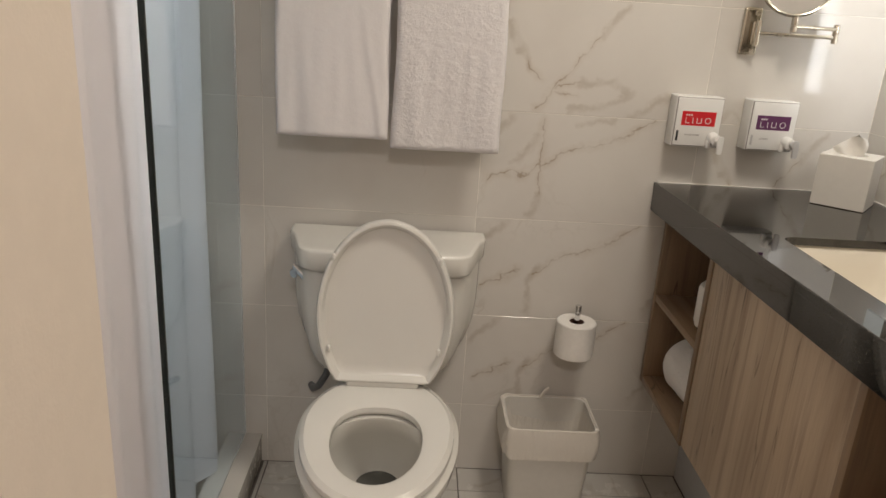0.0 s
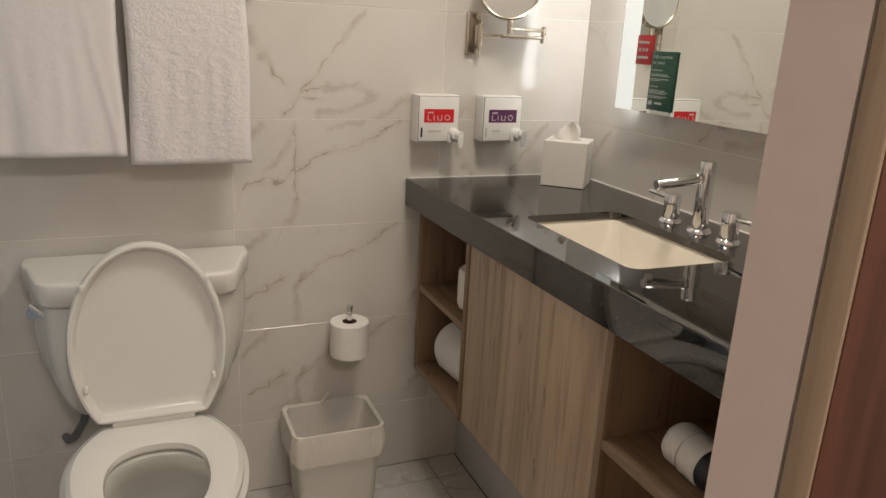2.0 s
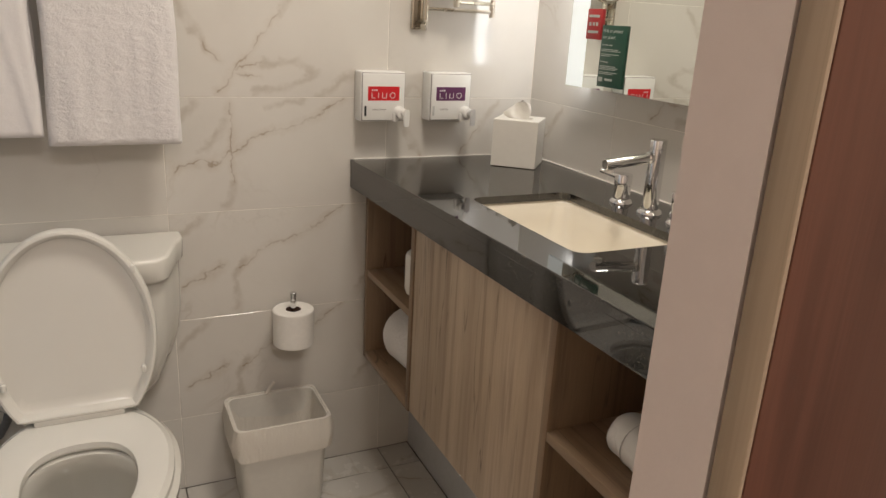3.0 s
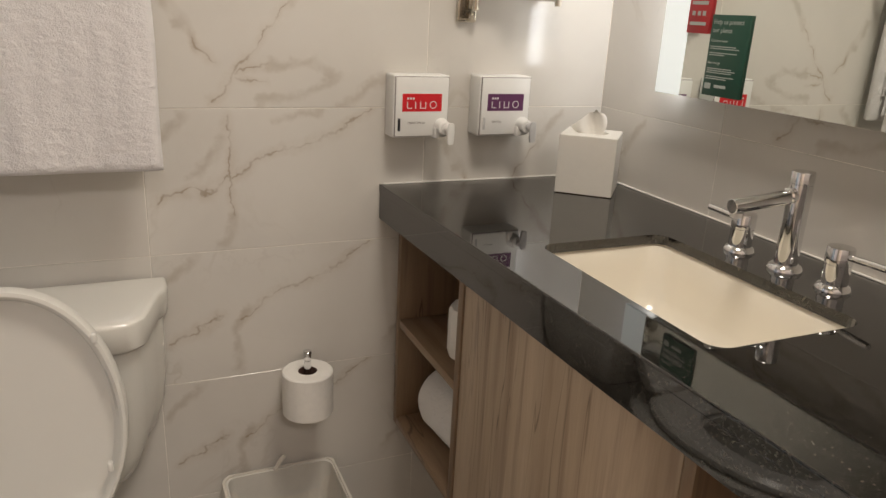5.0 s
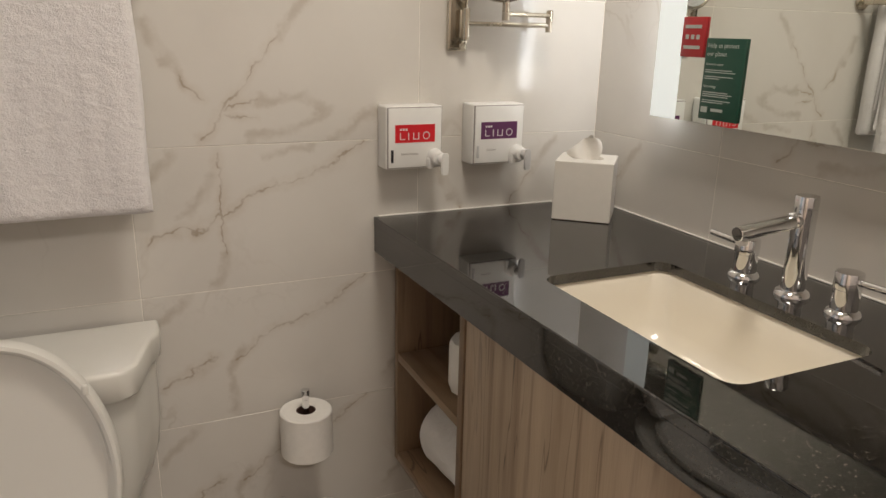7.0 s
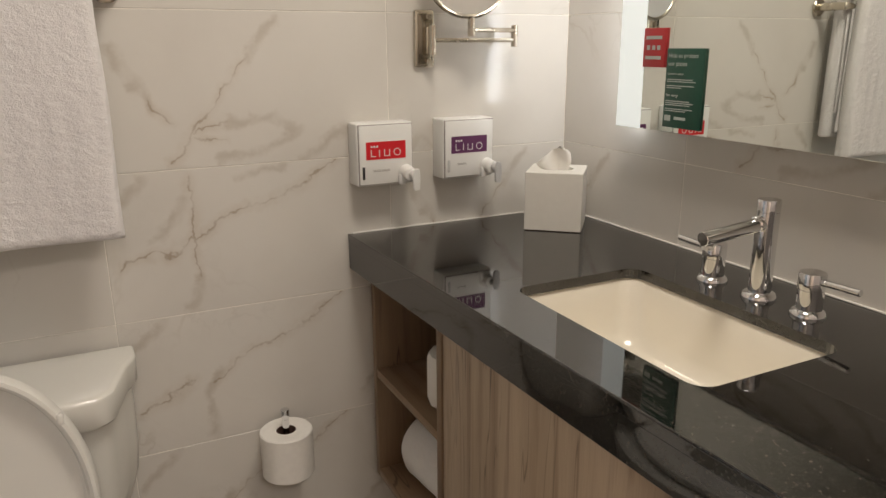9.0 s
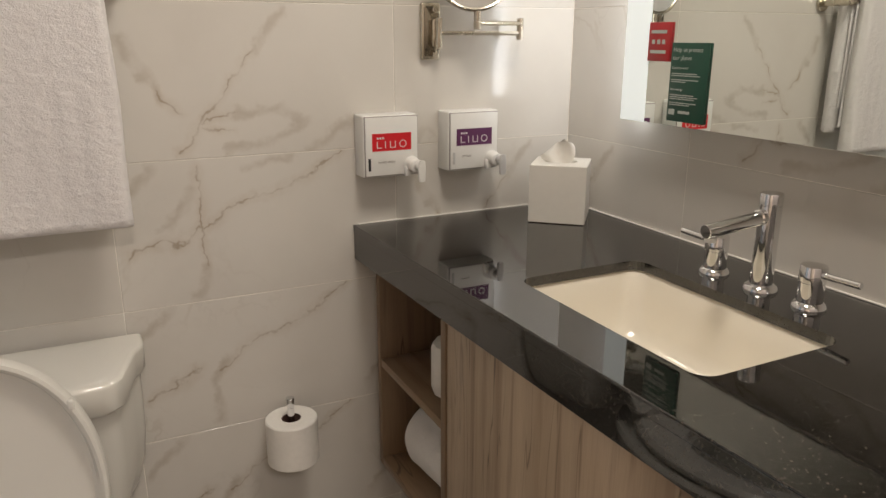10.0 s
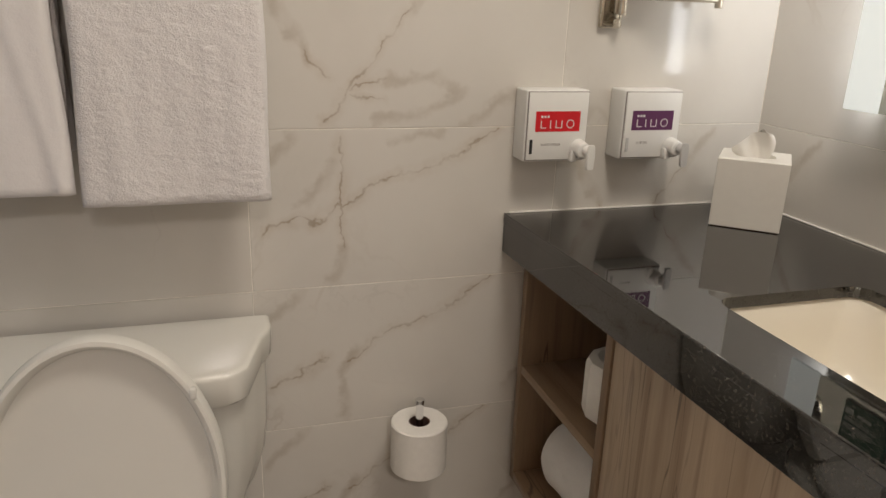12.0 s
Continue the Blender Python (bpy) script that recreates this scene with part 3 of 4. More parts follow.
# ---- dispensers ----
def dispenser(name, x0, colour, word, label, clip):
    d = thing(name, (x0 + 0.063, YB, 1.03), label, "soap dispenser", "wall dispensers")
    y1, z0, z1, x1 = YB - 0.0005, 1.030, 1.158, x0 + 0.123
    part("case", box(x0, YB - 0.052, z0, x1, y1, z1, 0.0035, 3), M_WHITE, d)
    part("seam", box(x0 + 0.0025, YB - 0.0532, z0 + 0.0025, x1 - 0.0015, YB - 0.0518, z1 - 0.0025), M_PRINT_GREY, d, "dark gap round the cover", smooth=0)
    part("cover", box(x0 + 0.004, YB - 0.056, z0 + 0.004, x1 - 0.003, YB - 0.0530, z1 - 0.004, 0.0012, 2), M_WHITE, d)
    fy = YB - 0.0562
    part("label_panel", box(x0 + 0.018, fy - 0.0003, 1.085, x0 + 0.105, fy + 0.0002, 1.121), colour, d, "coloured panel with white marks", smooth=0)
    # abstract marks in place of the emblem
    for k in range(3):
        bar(d, x0 + 0.028 + k * 0.006, x0 + 0.032 + k * 0.006, 1.1095, 1.1135, y=fy - 0.0004, name="mark")
    for k, w in enumerate((0.011, 0.0025, 0.013)):
        bx = x0 + (0.028, 0.046, 0.057)[k]
        bar(d, bx, bx + w, 1.091, 1.0925, y=fy - 0.0004, name="mark")
        bar(d, bx, bx + 0.0018, 1.0926, 1.105, y=fy - 0.0004, name="mark")
    bar(d, x0 + 0.0682, x0 + 0.070, 1.0926, 1.105, y=fy - 0.0004, name="mark")
    ring = lathe(0, 0, [(0.0062, 0), (0.0062, 0.0004), (0.0078, 0.0004), (0.0078, 0)], 24, False, False)
    part("mark", turned(ring, Matrix.Translation((x0 + 0.086, fy - 0.0004, 1.0985)) @ Matrix.Rotation(radians(90), 4, "X")), M_PRINT, d)
    lettering("words", word, 0.0062, Matrix.Translation((x0 + 0.031, fy - 0.0003, 1.0595)) @ Matrix.Rotation(radians(90), 4, "X"), M_PRINT_GREY, d)
    part("clip", box(x0 + 0.009, fy - 0.001, 1.045, x0 + 0.0145, fy + 0.001, 1.071, 0.0006), clip, d)
    px, pz = x0 + 0.105, 1.055
    part("nozzle", rod((px, fy + 0.002, pz), (px, fy - 0.026, pz - 0.002), 0.0165, 28, 0.002, 0.014), M_WHITE, d)
    part("spout", rod((px + 0.004, fy - 0.022, pz), (px + 0.004, fy - 0.040, pz - 0.004), 0.0085, 20, 0.001), M_GREY_PLASTIC if clip is M_GREY_PLASTIC else M_WHITE, d)
    lev = loft([rrect(px + 0.006, fy - 0.040, w, 0.006, 0.0028, z) for w, z in ((0.010, 1.022), (0.015, 1.025), (0.017, 1.045), (0.015, 1.062), (0.010, 1.066))])
    part("push_lever", lev, M_WHITE if clip is M_BLACK else M_GREY_PLASTIC, d, "small push lever")
    part("bracket", box(px - 0.018, fy - 0.012, 1.031, px - 0.006, fy + 0.001, 1.052, 0.002), M_WHITE, d)


dispenser("hand_wash_dispenser", 0.620, M_RED, "HAND WASH", "white wall soap dispenser with a red panel", M_BLACK)
dispenser("lotion_dispenser", 0.814, M_PURPLE, "LOTION", "white wall lotion dispenser with a purple panel", M_GREY_PLASTIC)

# ---- magnifying mirror ----
mm = thing("magnifying_mirror", (0.80, YB, 1.264), "round brushed-nickel magnifying mirror on a folding arm", "mirror")
part("wall_plate", box(0.770, YB - 0.012, 1.264, 0.816, YB - 0.0005, 1.380, 0.005, 3), M_NICKEL, mm)
part("plate_inset", box(0.777, YB - 0.0135, 1.272, 0.809, YB - 0.0115, 1.372, 0.003, 2), M_NICKEL_DARK, mm, "darker recessed inset")
for z in (1.276, 1.366):
    part("screw_cap", rod((0.799, YB - 0.012, z), (0.799, YB - 0.022, z), 0.0065, 20, 0.0015), M_NICKEL, mm)
part("hinge_block", box(0.789, YB - 0.030, 1.290, 0.806, YB - 0.012, 1.346, 0.003), M_NICKEL, mm)
part("hinge_pin", rod((0.800, YB - 0.034, 1.287), (0.800, YB - 0.034, 1.349), 0.0075, 20, 0.001), M_NICKEL, mm)
AY = YB - 0.050
part("lower_arm", rod((0.802, YB - 0.036, 1.319), (0.986, AY, 1.319), 0.0048, 14), M_NICKEL, mm)
part("elbow", rod((0.988, AY, 1.305), (0.988, AY, 1.350), 0.0072, 18, 0.001), M_NICKEL, mm)
part("upper_arm", rod((0.984, AY - 0.004, 1.339), (0.868, AY - 0.03, 1.339), 0.0048, 14), M_NICKEL, mm)
part("stem", rod((0.866, AY - 0.03, 1.326), (0.866, AY - 0.03, 1.366), 0.0078, 18, 0.001), M_NICKEL, mm)
disc_at = Matrix.Translation((0.858, AY - 0.03, 1.449)) @ Matrix.Rotation(radians(-12), 4, "Z") @ Matrix.Rotation(radians(90), 4, "X")
part("rim", turned(lathe(0, 0, [(0.080, -0.007), (0.088, -0.005), (0.0895, 0.0), (0.088, 0.005), (0.0845, 0.007), (0.0815, 0.0055), (0.080, 0.004)], 56, True, False), disc_at), M_NICKEL, mm)
part("looking_glass", turned(lathe(0, 0, [(0.081, 0.0035), (0.081, 0.0045)], 56), disc_at), M_MIRROR, mm)

# ---- tissue box ----
tb = thing("tissue_box", (1.050, 2.060, CT), "square cream tissue box cover standing on granite", "tissue box")
TM = Matrix.Translation((1.049, 2.060, 0)) @ Matrix.Rotation(radians(-41.6), 4, "Z")
h = 0.061
part("cover", turned(join(loft([rrect(0, 0, 2 * h, 2 * h, 0.002, CT + 0.002), rrect(0, 0, 2 * h, 2 * h, 0.002, CT + 0.126), rrect(0, 0, 2 * h - 0.003, 2 * h - 0.003, 0.002, CT + 0.1275), rrect(0, 0, 0.07, 0.05, 0.02, CT + 0.1275), rrect(0, 0, 0.068, 0.048, 0.02, CT + 0.119)], True, True)), TM), M_BOX, tb)
part("foot", turned(box(-h + 0.003, -h + 0.003, CT, h - 0.003, h - 0.003, CT + 0.0022), TM), M_CARD, tb)


def tissue():
    """A loose tissue standing out of the slot: narrow below, spread and folded over above."""
    rows, n = [], 44
    for k in range(22):
        v = k / 21
        ring = []
        for i in range(2 * n):
            u = -1 + 2 * i / (n - 1) if i < n else 1 - 2 * (i - n) / (n - 1)
            off = 0.0005 if i < n else -0.0005
            fan = 0.018 + 0.018 * math.sin(1.9 * v)
            x = u * fan - 0.008 * v
            y = off + 0.010 * math.sin(3.4 * u + 0.6 + 1.4 * v) * (0.35 + 0.65 * v) + 0.002 * math.sin(6 * u + 2 * v) * v - 0.012 * v * v * (1 - u)
            peak = 0.050 + 0.012 * math.sin(2.0 * u + 0.3) - 0.012 * u * u
            z = CT + 0.117 + v * peak + 0.004 * noise.noise((u * 4, v * 4, 1.0)) * v
            ring.append((x, y, z))
        rows.append(ring)
    return loft(rows)


part("tissue", turned(tissue(), TM), M_TISSUE, tb, "white tissue pulled up out of the slot", smooth=50)

# ---- toilet roll ----
RX, RY = 0.433, 2.126
tp = thing("toilet_paper_holder", (RX, YB, 0.4320), "chrome upright toilet paper holder on the tiled wall", "paper holder")
part("post", rod((RX, RY, 0.423), (RX, RY, 0.5640), 0.0075, 18, 0.001), M_CHROME, tp)
part("tip", rod((RX, RY, 0.5520), (RX, RY, 0.5840), 0.0065, 18, 0.001, 0.0095), M_CHROME, tp)
part("arm", rod((RX, RY, 0.430), (RX, YB - 0.008, 0.430), 0.008, 18), M_CHROME, tp)
part("wall_flange", rod((RX, YB - 0.0005, 0.430), (RX, YB - 0.010, 0.430), 0.022, 28, 0.002), M_CHROME, tp)
roll = thing("toilet_roll", (RX, RY, 0.438), "full white toilet paper roll on an upright post", "toilet roll")
part("paper", lathe(RX, RY, [(0.0205, 0.4400), (0.052, 0.4380), (0.0545, 0.4405), (0.0545, 0.5355), (0.052, 0.5380), (0.0205, 0.5370), (0.0205, 0.4400)], 56, False, False), M_PAPER, roll)
part("card_core", lathe(RX, RY, [(0.0204, 0.4395), (0.0204, 0.5365), (0.0188, 0.5365), (0.0188, 0.4395)], 32, False, False), M_CARD, roll)

# ---- bin with liner ----
bx, by, bw, bh, bz = 0.377, 2.088, 0.246, 0.186, 0.270
bn = thing("waste_bin", (bx, by, 0), "small cream rectangular waste bin with a clear liner", "bin")
rim = [(0.84, 0.84, 0.0005), (0.855, 0.86, 0.006), (0.94, 0.94, 0.19), (0.945, 0.945, 0.20), (1.0, 1.0, 0.202), (1.02, 1.02, bz - 0.004), (1.0, 1.0, bz), (0.955, 0.945, bz - 0.002), (0.93, 0.92, 0.2), (0.82, 0.81, 0.012)]
part("bucket", loft([rrect(bx, by, bw * a, bh * b, 0.022, z) for a, b, z in rim]), M_BIN, bn)


def liner_skirt():
    rows = []
    for k, (s, z) in enumerate(((0.72, 0.03), (0.86, 0.16), (0.965, bz - 0.01), (0.985, bz + 0.003), (1.030, bz + 0.002), (1.06, bz - 0.02), (1.085, 0.228), (1.075, 0.205), (1.04, 0.180))):
        row = []
        for i, p in enumerate(rrect(bx, by, bw * s, bh * s * 1.01, 0.024, z, 12)):
            j = (0.004 if k < 5 else 0.008) * noise.noise((p[0] * 42, p[1] * 42, z * 18 + k))
            row.append((p[0] + j, p[1] + j, p[2] + (0.016 * noise.noise((p[0] * 22, p[1] * 22, 5)) if k >= 7 else 0.0)))
        rows.append(row)
    return loft(rows, False, False)


part("liner", liner_skirt(), M_LINER, bn, "thin clear plastic bag folded over the rim", smooth=60)
part("liner_knot", tube([(bx - 0.01, by + 0.085, bz), (bx + 0.0, by + 0.088, bz + 0.018), (bx + 0.012, by + 0.09, bz + 0.03)], 0.005, 8), M_LINER, bn, "tied corner of the bag")

# ---- toilet ----
TX = -0.085
toilet = thing("toilet", (TX, 1.75, 0), "white two-piece toilet with the lid up and seat down", "toilet")


def egg(w, yb, yf, z, n=56, sq=2.5, ym=None, flat=9.0):
    """An egg outline, squarer at the back and cut straight at y = flat."""
    ym = yb - (yb - yf) * 0.44 if ym is None else ym
    pts = []
    for i in range(n):
        a = 2 * math.pi * i / n
        c, s = math.cos(a), math.sin(a)
        if s >= 0:
            x, y = math.copysign(abs(c) ** (2 / sq), c), abs(s) ** (2 / sq)
            pts.append((TX + w * x, min(ym + (yb - ym) * y, flat), z))
        else:
            pts.append((TX + w * c, ym + (ym - yf) * s, z))
    return pts


bowl_rows = [egg(w, yb, yf, z, sq=2.0) for w, yb, yf, z in ((0.118, 2.02, 1.62, 0.0), (0.120, 2.02, 1.615, 0.012), (0.112, 2.02, 1.625, 0.06), (0.108, 2.02, 1.62, 0.14), (0.118, 2.02, 1.58, 0.22), (0.142, 2.02, 1.52, 0.29), (0.172, 2.02, 1.455, 0.345), (0.184, 2.02, 1.438, 0.38), (0.185, 2.02, 1.436, 0.400), (0.174, 2.018, 1.450, 0.408),
             (0.125, 1.80, 1.50, 0.408), (0.118, 1.80, 1.508, 0.398), (0.115, 1.83, 1.515, 0.35), (0.105, 1.86, 1.55, 0.29), (0.075, 1.875, 1.66, 0.235), (0.05, 1.87, 1.75, 0.205))]
part("bowl", loft(bowl_rows), M_CERAMIC, toilet)
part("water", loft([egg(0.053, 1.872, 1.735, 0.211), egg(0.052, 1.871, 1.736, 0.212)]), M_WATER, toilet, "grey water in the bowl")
seat_rows = [egg(w, yb, yf, z, sq=2.0, flat=fl) for w, yb, yf, z, fl in ((0.167, 1.955, 1.452, 0.413, 1.907), (0.172, 1.958, 1.446, 0.420, 1.910), (0.171, 1.957, 1.448, 0.430, 1.909), (0.161, 1.945, 1.460, 0.438, 1.900))]
seat_rows += [egg(w, yb, yf, z, sq=2.4) for w, yb, yf, z in ((0.114, 1.822, 1.502, 0.437), (0.101, 1.808, 1.516, 0.431), (0.099, 1.806, 1.518, 0.420), (0.102, 1.810, 1.514, 0.413))]
seat_rows.append(seat_rows[0])
part("seat", loft(seat_rows, False, False), M_SEAT, toilet)
part("hinge_cover", box(TX - 0.088, 1.890, 0.436, TX + 0.088, 1.918, 0.456, 0.005, 3), M_SEAT, toilet)
for sx in (-0.070, 0.058):
    part("hinge_gap", box(TX + sx - 0.016, 1.8885, 0.4352, TX + sx + 0.026, 1.893, 0.4372), M_GREY_PLASTIC, toilet)

# lid: an egg standing on its hinge and leaning on the tank
LID_M = Matrix.Translation((TX, 1.915, 0.442)) @ Matrix.Rotation(radians(90 - 7.5), 4, "X")


def lid_ring(w, top, low, d):
    pts, n = [], 64
    zm = top * 0.43
    for i in range(n):
        a = 2 * math.pi * i / n
        c, s = math.cos(a), math.sin(a)
        if s >= 0:
            pts.append((w * c, zm + (top - zm) * s, d))
        else:
            pts.append((w * c, max(low, zm + (zm - low + 0.065) * s), d))
    return pts


lid_rows = [lid_ring(r[0], r[1] + 0.010, r[2], r[3]) for r in ((0.125, 0.350, 0.046, 0.0056), (0.143, 0.370, 0.026, 0.006), (0.148, 0.377, 0.020, 0.010), (0.153, 0.383, 0.016, 0.027), (0.158, 0.388, 0.012, 0.031), (0.163, 0.394, 0.008, 0.030), (0.166, 0.397, 0.004, 0.024), (0.167, 0.398, 0.004, 0.006), (0.160, 0.390, 0.010, -0.003), (0.11, 0.34, 0.05, -0.008))]
lid = part("lid", turned(loft(lid_rows), LID_M), M_SEAT, toilet)
for sx, sz in ((-0.127, 0.315), (0.127, 0.315), (-0.133, 0.09), (0.133, 0.09)):
    part("bumper", turned(box(sx - 0.005, sz - 0.009, 0.020, sx + 0.005, sz + 0.009, 0.034, 0.004, 3), LID_M), M_SEAT, lid)


def tank_ring(z, s=1.0, grow=0.0, ahead=0.0):
    """Plan of the tank: flat back, slanted sides, flat front."""
    k = 0.255 * s + grow
    f = 0.178 * s + grow
    yb, ym, yf = YB - 0.012, YB - 0.075, 1.990 + (1 - s) * 0.10 - grow - ahead
    pts = [(k, yb), (k, ym + 0.02), (k - 0.006, ym), (k - 0.018, ym - 0.022), (f + 0.032, yf + 0.022), (f + 0.018, yf + 0.008), (f, yf), (f * 0.5, yf - 0.006), (0, yf - 0.008)]
    full = pts + [(-x, y) for x, y in pts[-2::-1]]
    return [(TX - 0.008 + x, y, z) for x, y in full]


part("tank", loft([tank_ring(z, k) for z, k in ((0.400, 0.62), (0.412, 0.72), (0.435, 0.80), (0.47, 0.875), (0.52, 0.935), (0.58, 0.962), (0.64, 0.968), (0.71, 0.970))]), M_CERAMIC, toilet, smooth=50)
part("tank_lid", loft([tank_ring(0.699, 0.97), tank_ring(0.6995, 1.0, -0.003, 0.012), tank_ring(0.706, 1.0, 0.002, 0.012), tank_ring(0.748, 1.0, 0.004, 0.012), tank_ring(0.7535, 1.0, 0.0025, 0.012), tank_ring(0.7562, 1.0, -0.001, 0.012), tank_ring(0.757, 1.0, -0.005, 0.012), tank_ring(0.7573, 1.0, -0.020, 0.012)]), M_CERAMIC, toilet, smooth=38)
hdl = part("flush_handle", rod((-0.312, 2.070, 0.668), (-0.326, 2.040, 0.668), 0.013, 20, 0.002), M_CHROME, toilet, "chrome flush lever")
part("lever", loft([[Vector((-0.326 + 0.038 * f, 2.036 - 0.012 * f, 0.692 - 0.036 * f)) + Vector((0.3 * math.cos(a), 0.6 * math.sin(a), math.cos(a))) * (0.007 + 0.003 * f) for a in [2 * math.pi * i / 14 for i in range(14)]] for f in (0, 0.1, 0.5, 0.9, 1)]), M_CHROME, hdl)
part("supply_hose", tube([(-0.235, 2.11, 0.44), (-0.238, 2.11, 0.39), (-0.250, 2.115, 0.345), (-0.272, 2.13, 0.302), (-0.292, 2.16, 0.276), (-0.302, YB - 0.002, 0.266)], 0.010), M_HOSE, toilet, "grey braided supply hose")


# ---- towels on a bar ----
tbz, tby = 1.405, 2.118
tr = thing("towel_bar", (-0.1, YB, tbz), "brushed metal towel bar with round ends", "towel rail")
part("bar", rod((-0.405, tby, tbz), (0.200, tby, tbz), 0.0095, 20, 0.001), M_NICKEL, tr)
for x in (-0.400, 0.193):
    part("post", rod((x, YB - 0.0005, tbz), (x, tby - 0.012, tbz), 0.011, 20, 0.002), M_NICKEL, tr)
    part("flange", rod((x, YB - 0.0005, tbz), (x, YB - 0.010, tbz), 0.024, 28, 0.003), M_NICKEL, tr)


def towel_sheet(x0, x1, z0, seed, yf, yb, thick, crease):
    """Folded towel over the bar: a front flap, the fold, a back flap."""
    path = []
    nz = 46
    for k in range(nz):
        path.append((yf, z0 + (tbz - z0) * k / nz, -1, 0, 1 - k / nz))
    for k in range(10):
        a = math.pi * k / 9
        path.append((tby - (tby - yf) * math.cos(a), tbz + 0.020 * math.sin(a) + 0.012, -math.cos(a), math.sin(a), 0.0))
    for k in range(24):
        path.append((yb, tbz - (tbz - z0 - 0.05) * (k + 1) / 24, 1, 0, 0.3))
    rows, n = [], 52
    for y, z, ny, nz_, f in path:
        ring = []
        for i in range(2 * n):
            u = i / (n - 1) if i < n else 1 - (i - n) / (n - 1)
            side = 1 if i < n else 0
            edge = min(u, 1 - u)
            t = thick * (math.sqrt(max(0.02, min(1, edge / 0.05))) * 0.5 + 0.5 * min(1, edge / 0.02))
            x = x0 + (x1 - x0) * u + 0.007 * noise.noise((z * 4.5, seed, u)) * (1 if u > 0.5 else 0.7) + (0.010 * f * (u - 0.5))
            sw = 0.008 * noise.noise((u * 3.0, z * 2.5, seed)) + 0.0040 * noise.noise((u * 9, z * 6, seed + 3))
            sw += crease * 0.005 * math.exp(-((u - 0.94 + 0.22 * (1 - f)) / 0.035) ** 2) + crease * 0.005 * math.sin(9 * u + 3 * z)
            if side == 0:
                off = -0.5 * t
            else:
                off = 0.5 * t + sw * f
            ring.append((x, y + ny * off, z + nz_ * off))
        rows.append(ring)
    # rounded lower hems
    def hem(r, dz, s):
        cy = sum(p[1] for p in r) / len(r)
        return [(p[0], cy + (p[1] - cy) * s, p[2] + dz) for p in r]
    rows = [hem(rows[0], -0.008, 0.35), hem(rows[0], -0.0055, 0.75)] + rows + [hem(rows[-1], -0.004, 0.6)]
    return loft(rows)


for x0, x1, z0, seed, cr, lb in ((-0.372, -0.107, 1.022, 2.0, 1.0, "smooth white folded bath towel hanging from the bar"), (-0.090, 0.168, 1.003, 9.0, 0.0, "fluffy white folded terry towel hanging from the bar")):
    tw = thing("hanging_towel", ((x0 + x1) / 2, tby, z0), lb, "towel", "towels on the bar")
    part("outer_fold", towel_sheet(x0, x1, z0, seed, 2.088, 2.150, 0.040, cr), M_TOWEL if cr == 0 else M_TOWEL_SMOOTH, tw, smooth=70)
    part("inner_fold", towel_sheet(x0 + 0.012, x1 - 0.004, z0 + 0.07, seed + 5, 2.112, 2.124, 0.006, 0), M_TOWEL, tw, smooth=70)

# ---- things on the vanity shelves ----


def roll_shape(p, q, r, flat=1.0, n=40, seed=0.0, rows=24):
    p, q = Vector(p), Vector(q)
    d = (q - p)
    L = d.length
    side = d.normalized().cross(Vector((0, 0, 1))).normalized()
    up = side.cross(d.normalized())
    out = []
    for k in range(rows + 1):
        f = k / rows
        e = min(f, 1 - f) * L
        s = math.sqrt(max(0.05, 1 - (1 - min(1, e / (r * 0.55))) ** 2))
        out.append([p + d * f + (side * math.cos(a) + up * math.sin(a) * flat) * r * s * (1 + 0.05 * noise.noise((math.cos(a) * 1.5, math.sin(a) * 1.5, f * 4 + seed))) for a in [2 * math.pi * i / n for i in range(n)]])
    return loft(out)


whole("rolled_towel", roll_shape((0.752, 2.118, 0.446), (0.775, 1.850, 0.446), 0.087, 0.94, seed=1.0), M_TOWEL_FLAT, "rolled white towel on the lower vanity shelf", "towel", smooth=60)
sr = thing("spare_toilet_roll", (0.75, 1.945, 0.617), "wrapped spare toilet roll on the upper vanity shelf", "toilet roll")
part("wrapper", lathe(0.735, 1.936, [(0.048, 0.6172), (0.056, 0.623), (0.058, 0.63), (0.058, 0.715), (0.054, 0.726), (0.040, 0.730), (0.016, 0.724)], 12), M_TISSUE, sr, smooth=25)
hd = thing("hair_dryer", (0.74, 1.10, 0.637), "white hair dryer with a black end on the shelf", "hair dryer")
ax0, ax1 = Vector((0.735, 1.150, 0.676)), Vector((0.725, 1.030, 0.675))
dv = (ax1 - ax0)
part("barrel", roll_shape(ax0, ax0 + dv * 0.92, 0.038, 1.0, seed=4.0), M_WHITE, hd)
part("nozzle", rod(ax0 + dv * 0.80, ax0 + dv * 1.25, 0.036, 32, 0.003, 0.030), M_BLACK, hd)
part("band", rod(ax0 + dv * 0.45, ax0 + dv * 0.455, 0.0392, 36), M_GREY_PLASTIC, hd)

# ---- sliding door beside the opening ----
sd = thing("sliding_door", (0.8, 0.58, 0.012), "brown wooden sliding door parked beside the doorway", "door")
part("panel", box(JX + 0.003, 0.573, 0.012, 1.150, 0.5945, 2.15, 0.001), M_DOOR, sd)
part("edge_band", box(JX - 0.0005, 0.5735, 0.012, JX + 0.0025, 0.594, 2.15, 0.0008), M_DOOR_EDGE, sd, "light greige edge band")

# ---- tiles, piece by piece ----
cache = {}


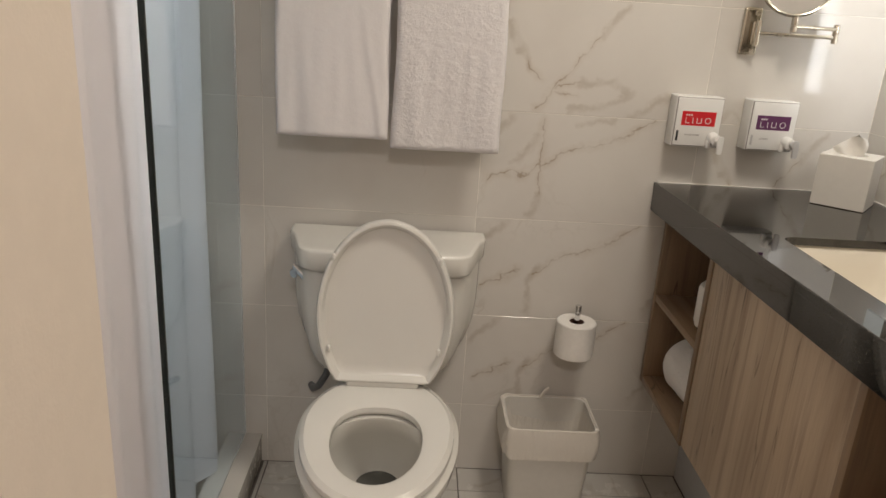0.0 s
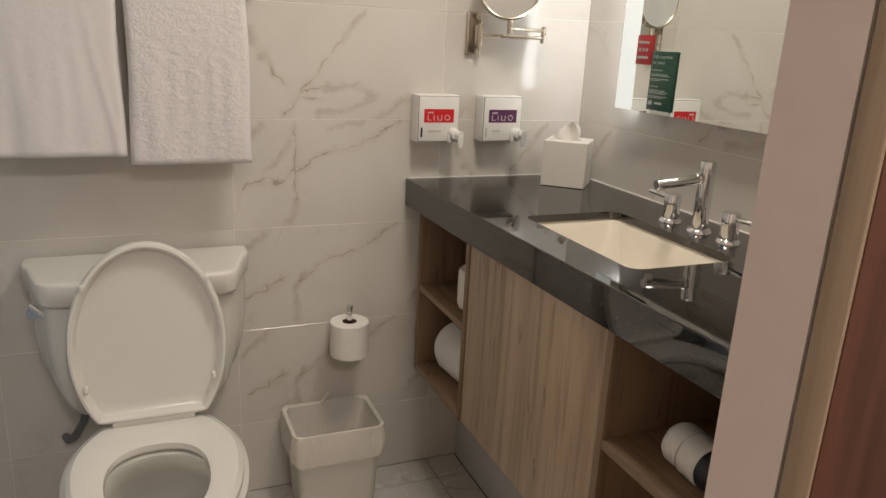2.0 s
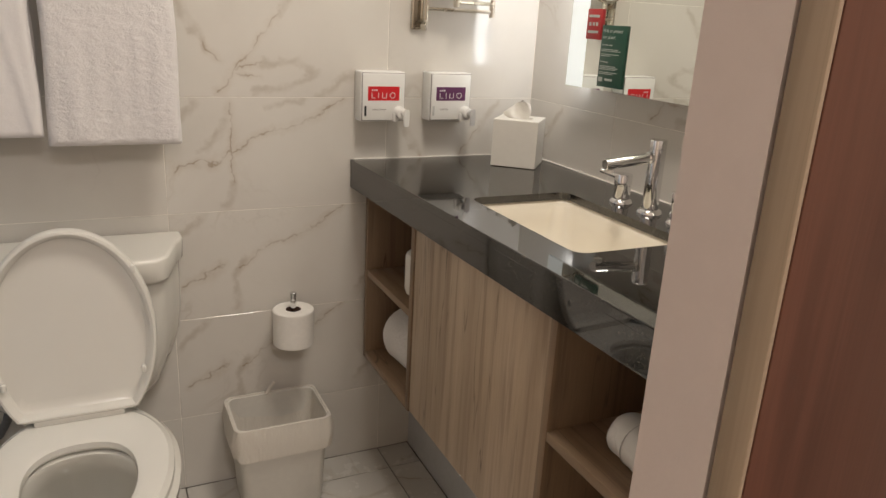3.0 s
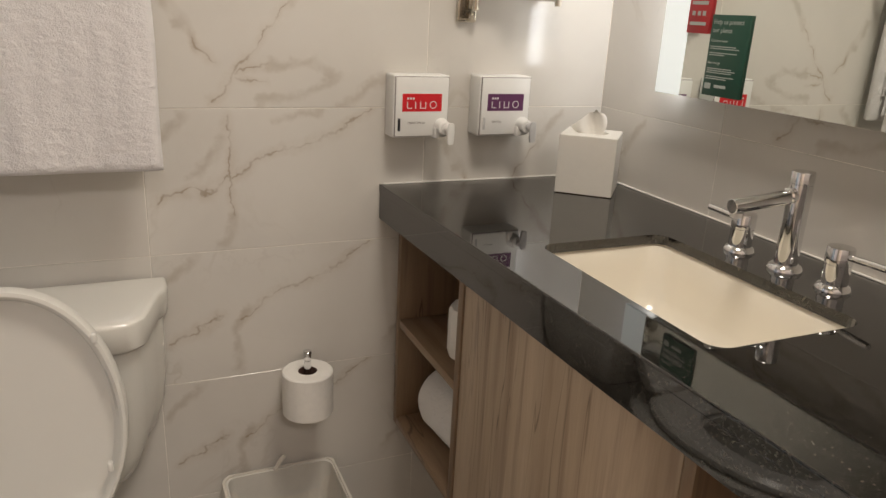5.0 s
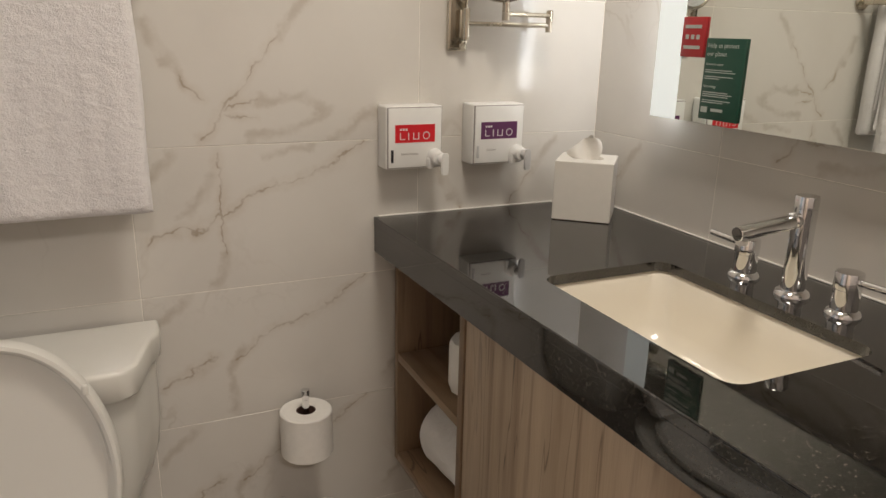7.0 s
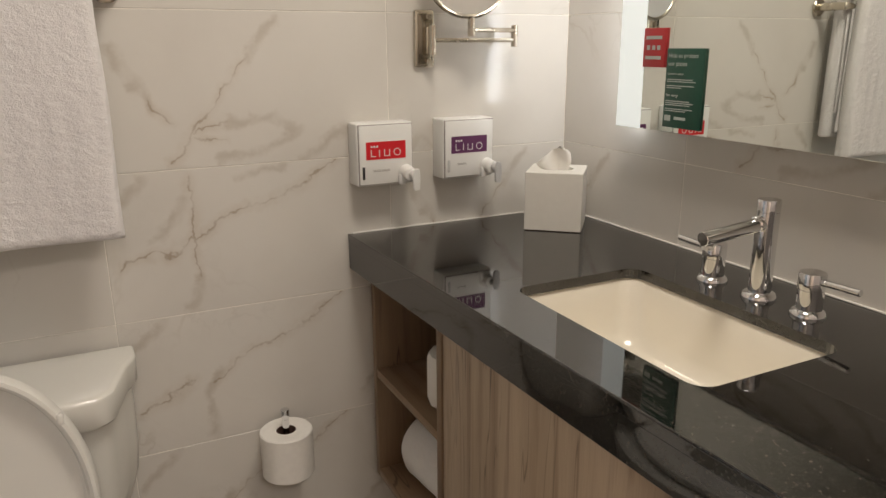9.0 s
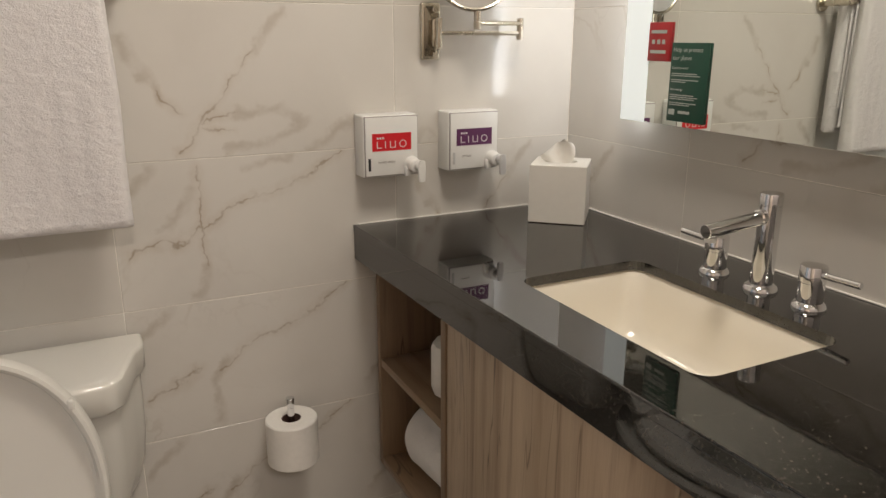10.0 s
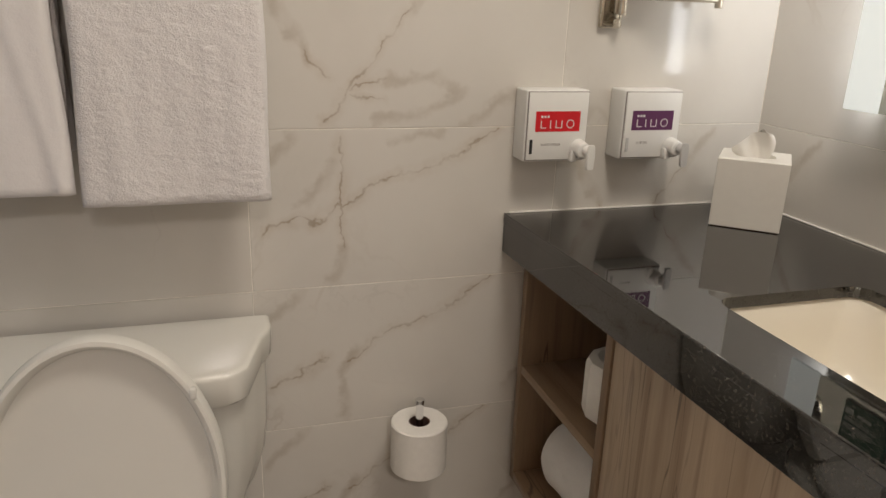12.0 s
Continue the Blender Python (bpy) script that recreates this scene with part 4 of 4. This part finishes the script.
def tile(parent, u0, u1, v0, v1, fu, fv, m, material, g, depth=0.0065):
    """One tile; u, v: its reach on the wall; fu, fv: the middle of the whole tile."""
    key = (round(u0 - fu, 4), round(u1 - fu, 4), round(v0 - fv, 4), round(v1 - fv, 4), material.name)
    if key not in cache:
        cache[key] = mesh_of(box(u0 - fu + g, 0, v0 - fv + g, u1 - fu - g, depth, v1 - fv - g, 0.0006, 1), "tile", material, 0)
    ob = new("tile", cache[key])
    ob.parent = parent
    ob.matrix_basis = m @ Matrix.Translation((fu, 0, fv))
    return ob


def tiled(parent, m, ulo, uhi, vlo, vhi, u_joint, v_joint, pick, tw=TW, th=TH, g=0.0008):
    i0, i1 = math.floor((ulo - u_joint) / tw), math.ceil((uhi - u_joint) / tw)
    j0, j1 = math.floor((vlo - v_joint) / th), math.ceil((vhi - v_joint) / th)
    for i in range(i0, i1):
        for j in range(j0, j1):
            a, b = u_joint + i * tw, v_joint + j * th
            u0, u1, v0, v1 = max(a, ulo), min(a + tw, uhi), max(b, vlo), min(b + th, vhi)
            if u1 - u0 > 0.012 and v1 - v0 > 0.012:
                tile(parent, u0, u1, v0, v1, a + tw / 2, b + th / 2, m, pick(i, j), g)


ROW = 0.798


def pick_back(i, j):
    if i == 0:
        return {1: M_TILE_A, 0: M_TILE_B, -1: M_TILE_C, -2: M_TILE_C}.get(j, M_TILE)
    if i == 1 and j == 0:
        return M_TILE_A
    if i == -2 and j < 0:
        return M_TILE_A
    return M_TILE


tiled(wall_back, Matrix.Translation((0, YB, 0)), XL, XR, 0.0, CEIL, 0.140, ROW, pick_back)
right_m = Matrix.Translation((XR, 0, 0)) @ Matrix.Rotation(radians(-90), 4, "Z")
tiled(wall_right, right_m, -YB, -JY1, 0.0, CEIL, -1.804, ROW, lambda i, j: M_TILE_A if (i, j) in ((-1, 0), (0, 1)) else M_TILE)
left_m = Matrix.Translation((XL, 0, 0)) @ Matrix.Rotation(radians(90), 4, "Z")
tiled(wall_left, left_m, LY1, YB, 0.0, CEIL, YB - 0.4, ROW, lambda i, j: M_TILE)
floor_m = Matrix(((1, 0, 0, 0), (0, 0, 1, 0), (0, -1, 0, 0), (0, 0, 0, 1)))
tiled(floor, floor_m, -0.445, 0.812, -1.5, YB, 0.140, 2.090, lambda i, j: M_FLOOR, g=0.0017)
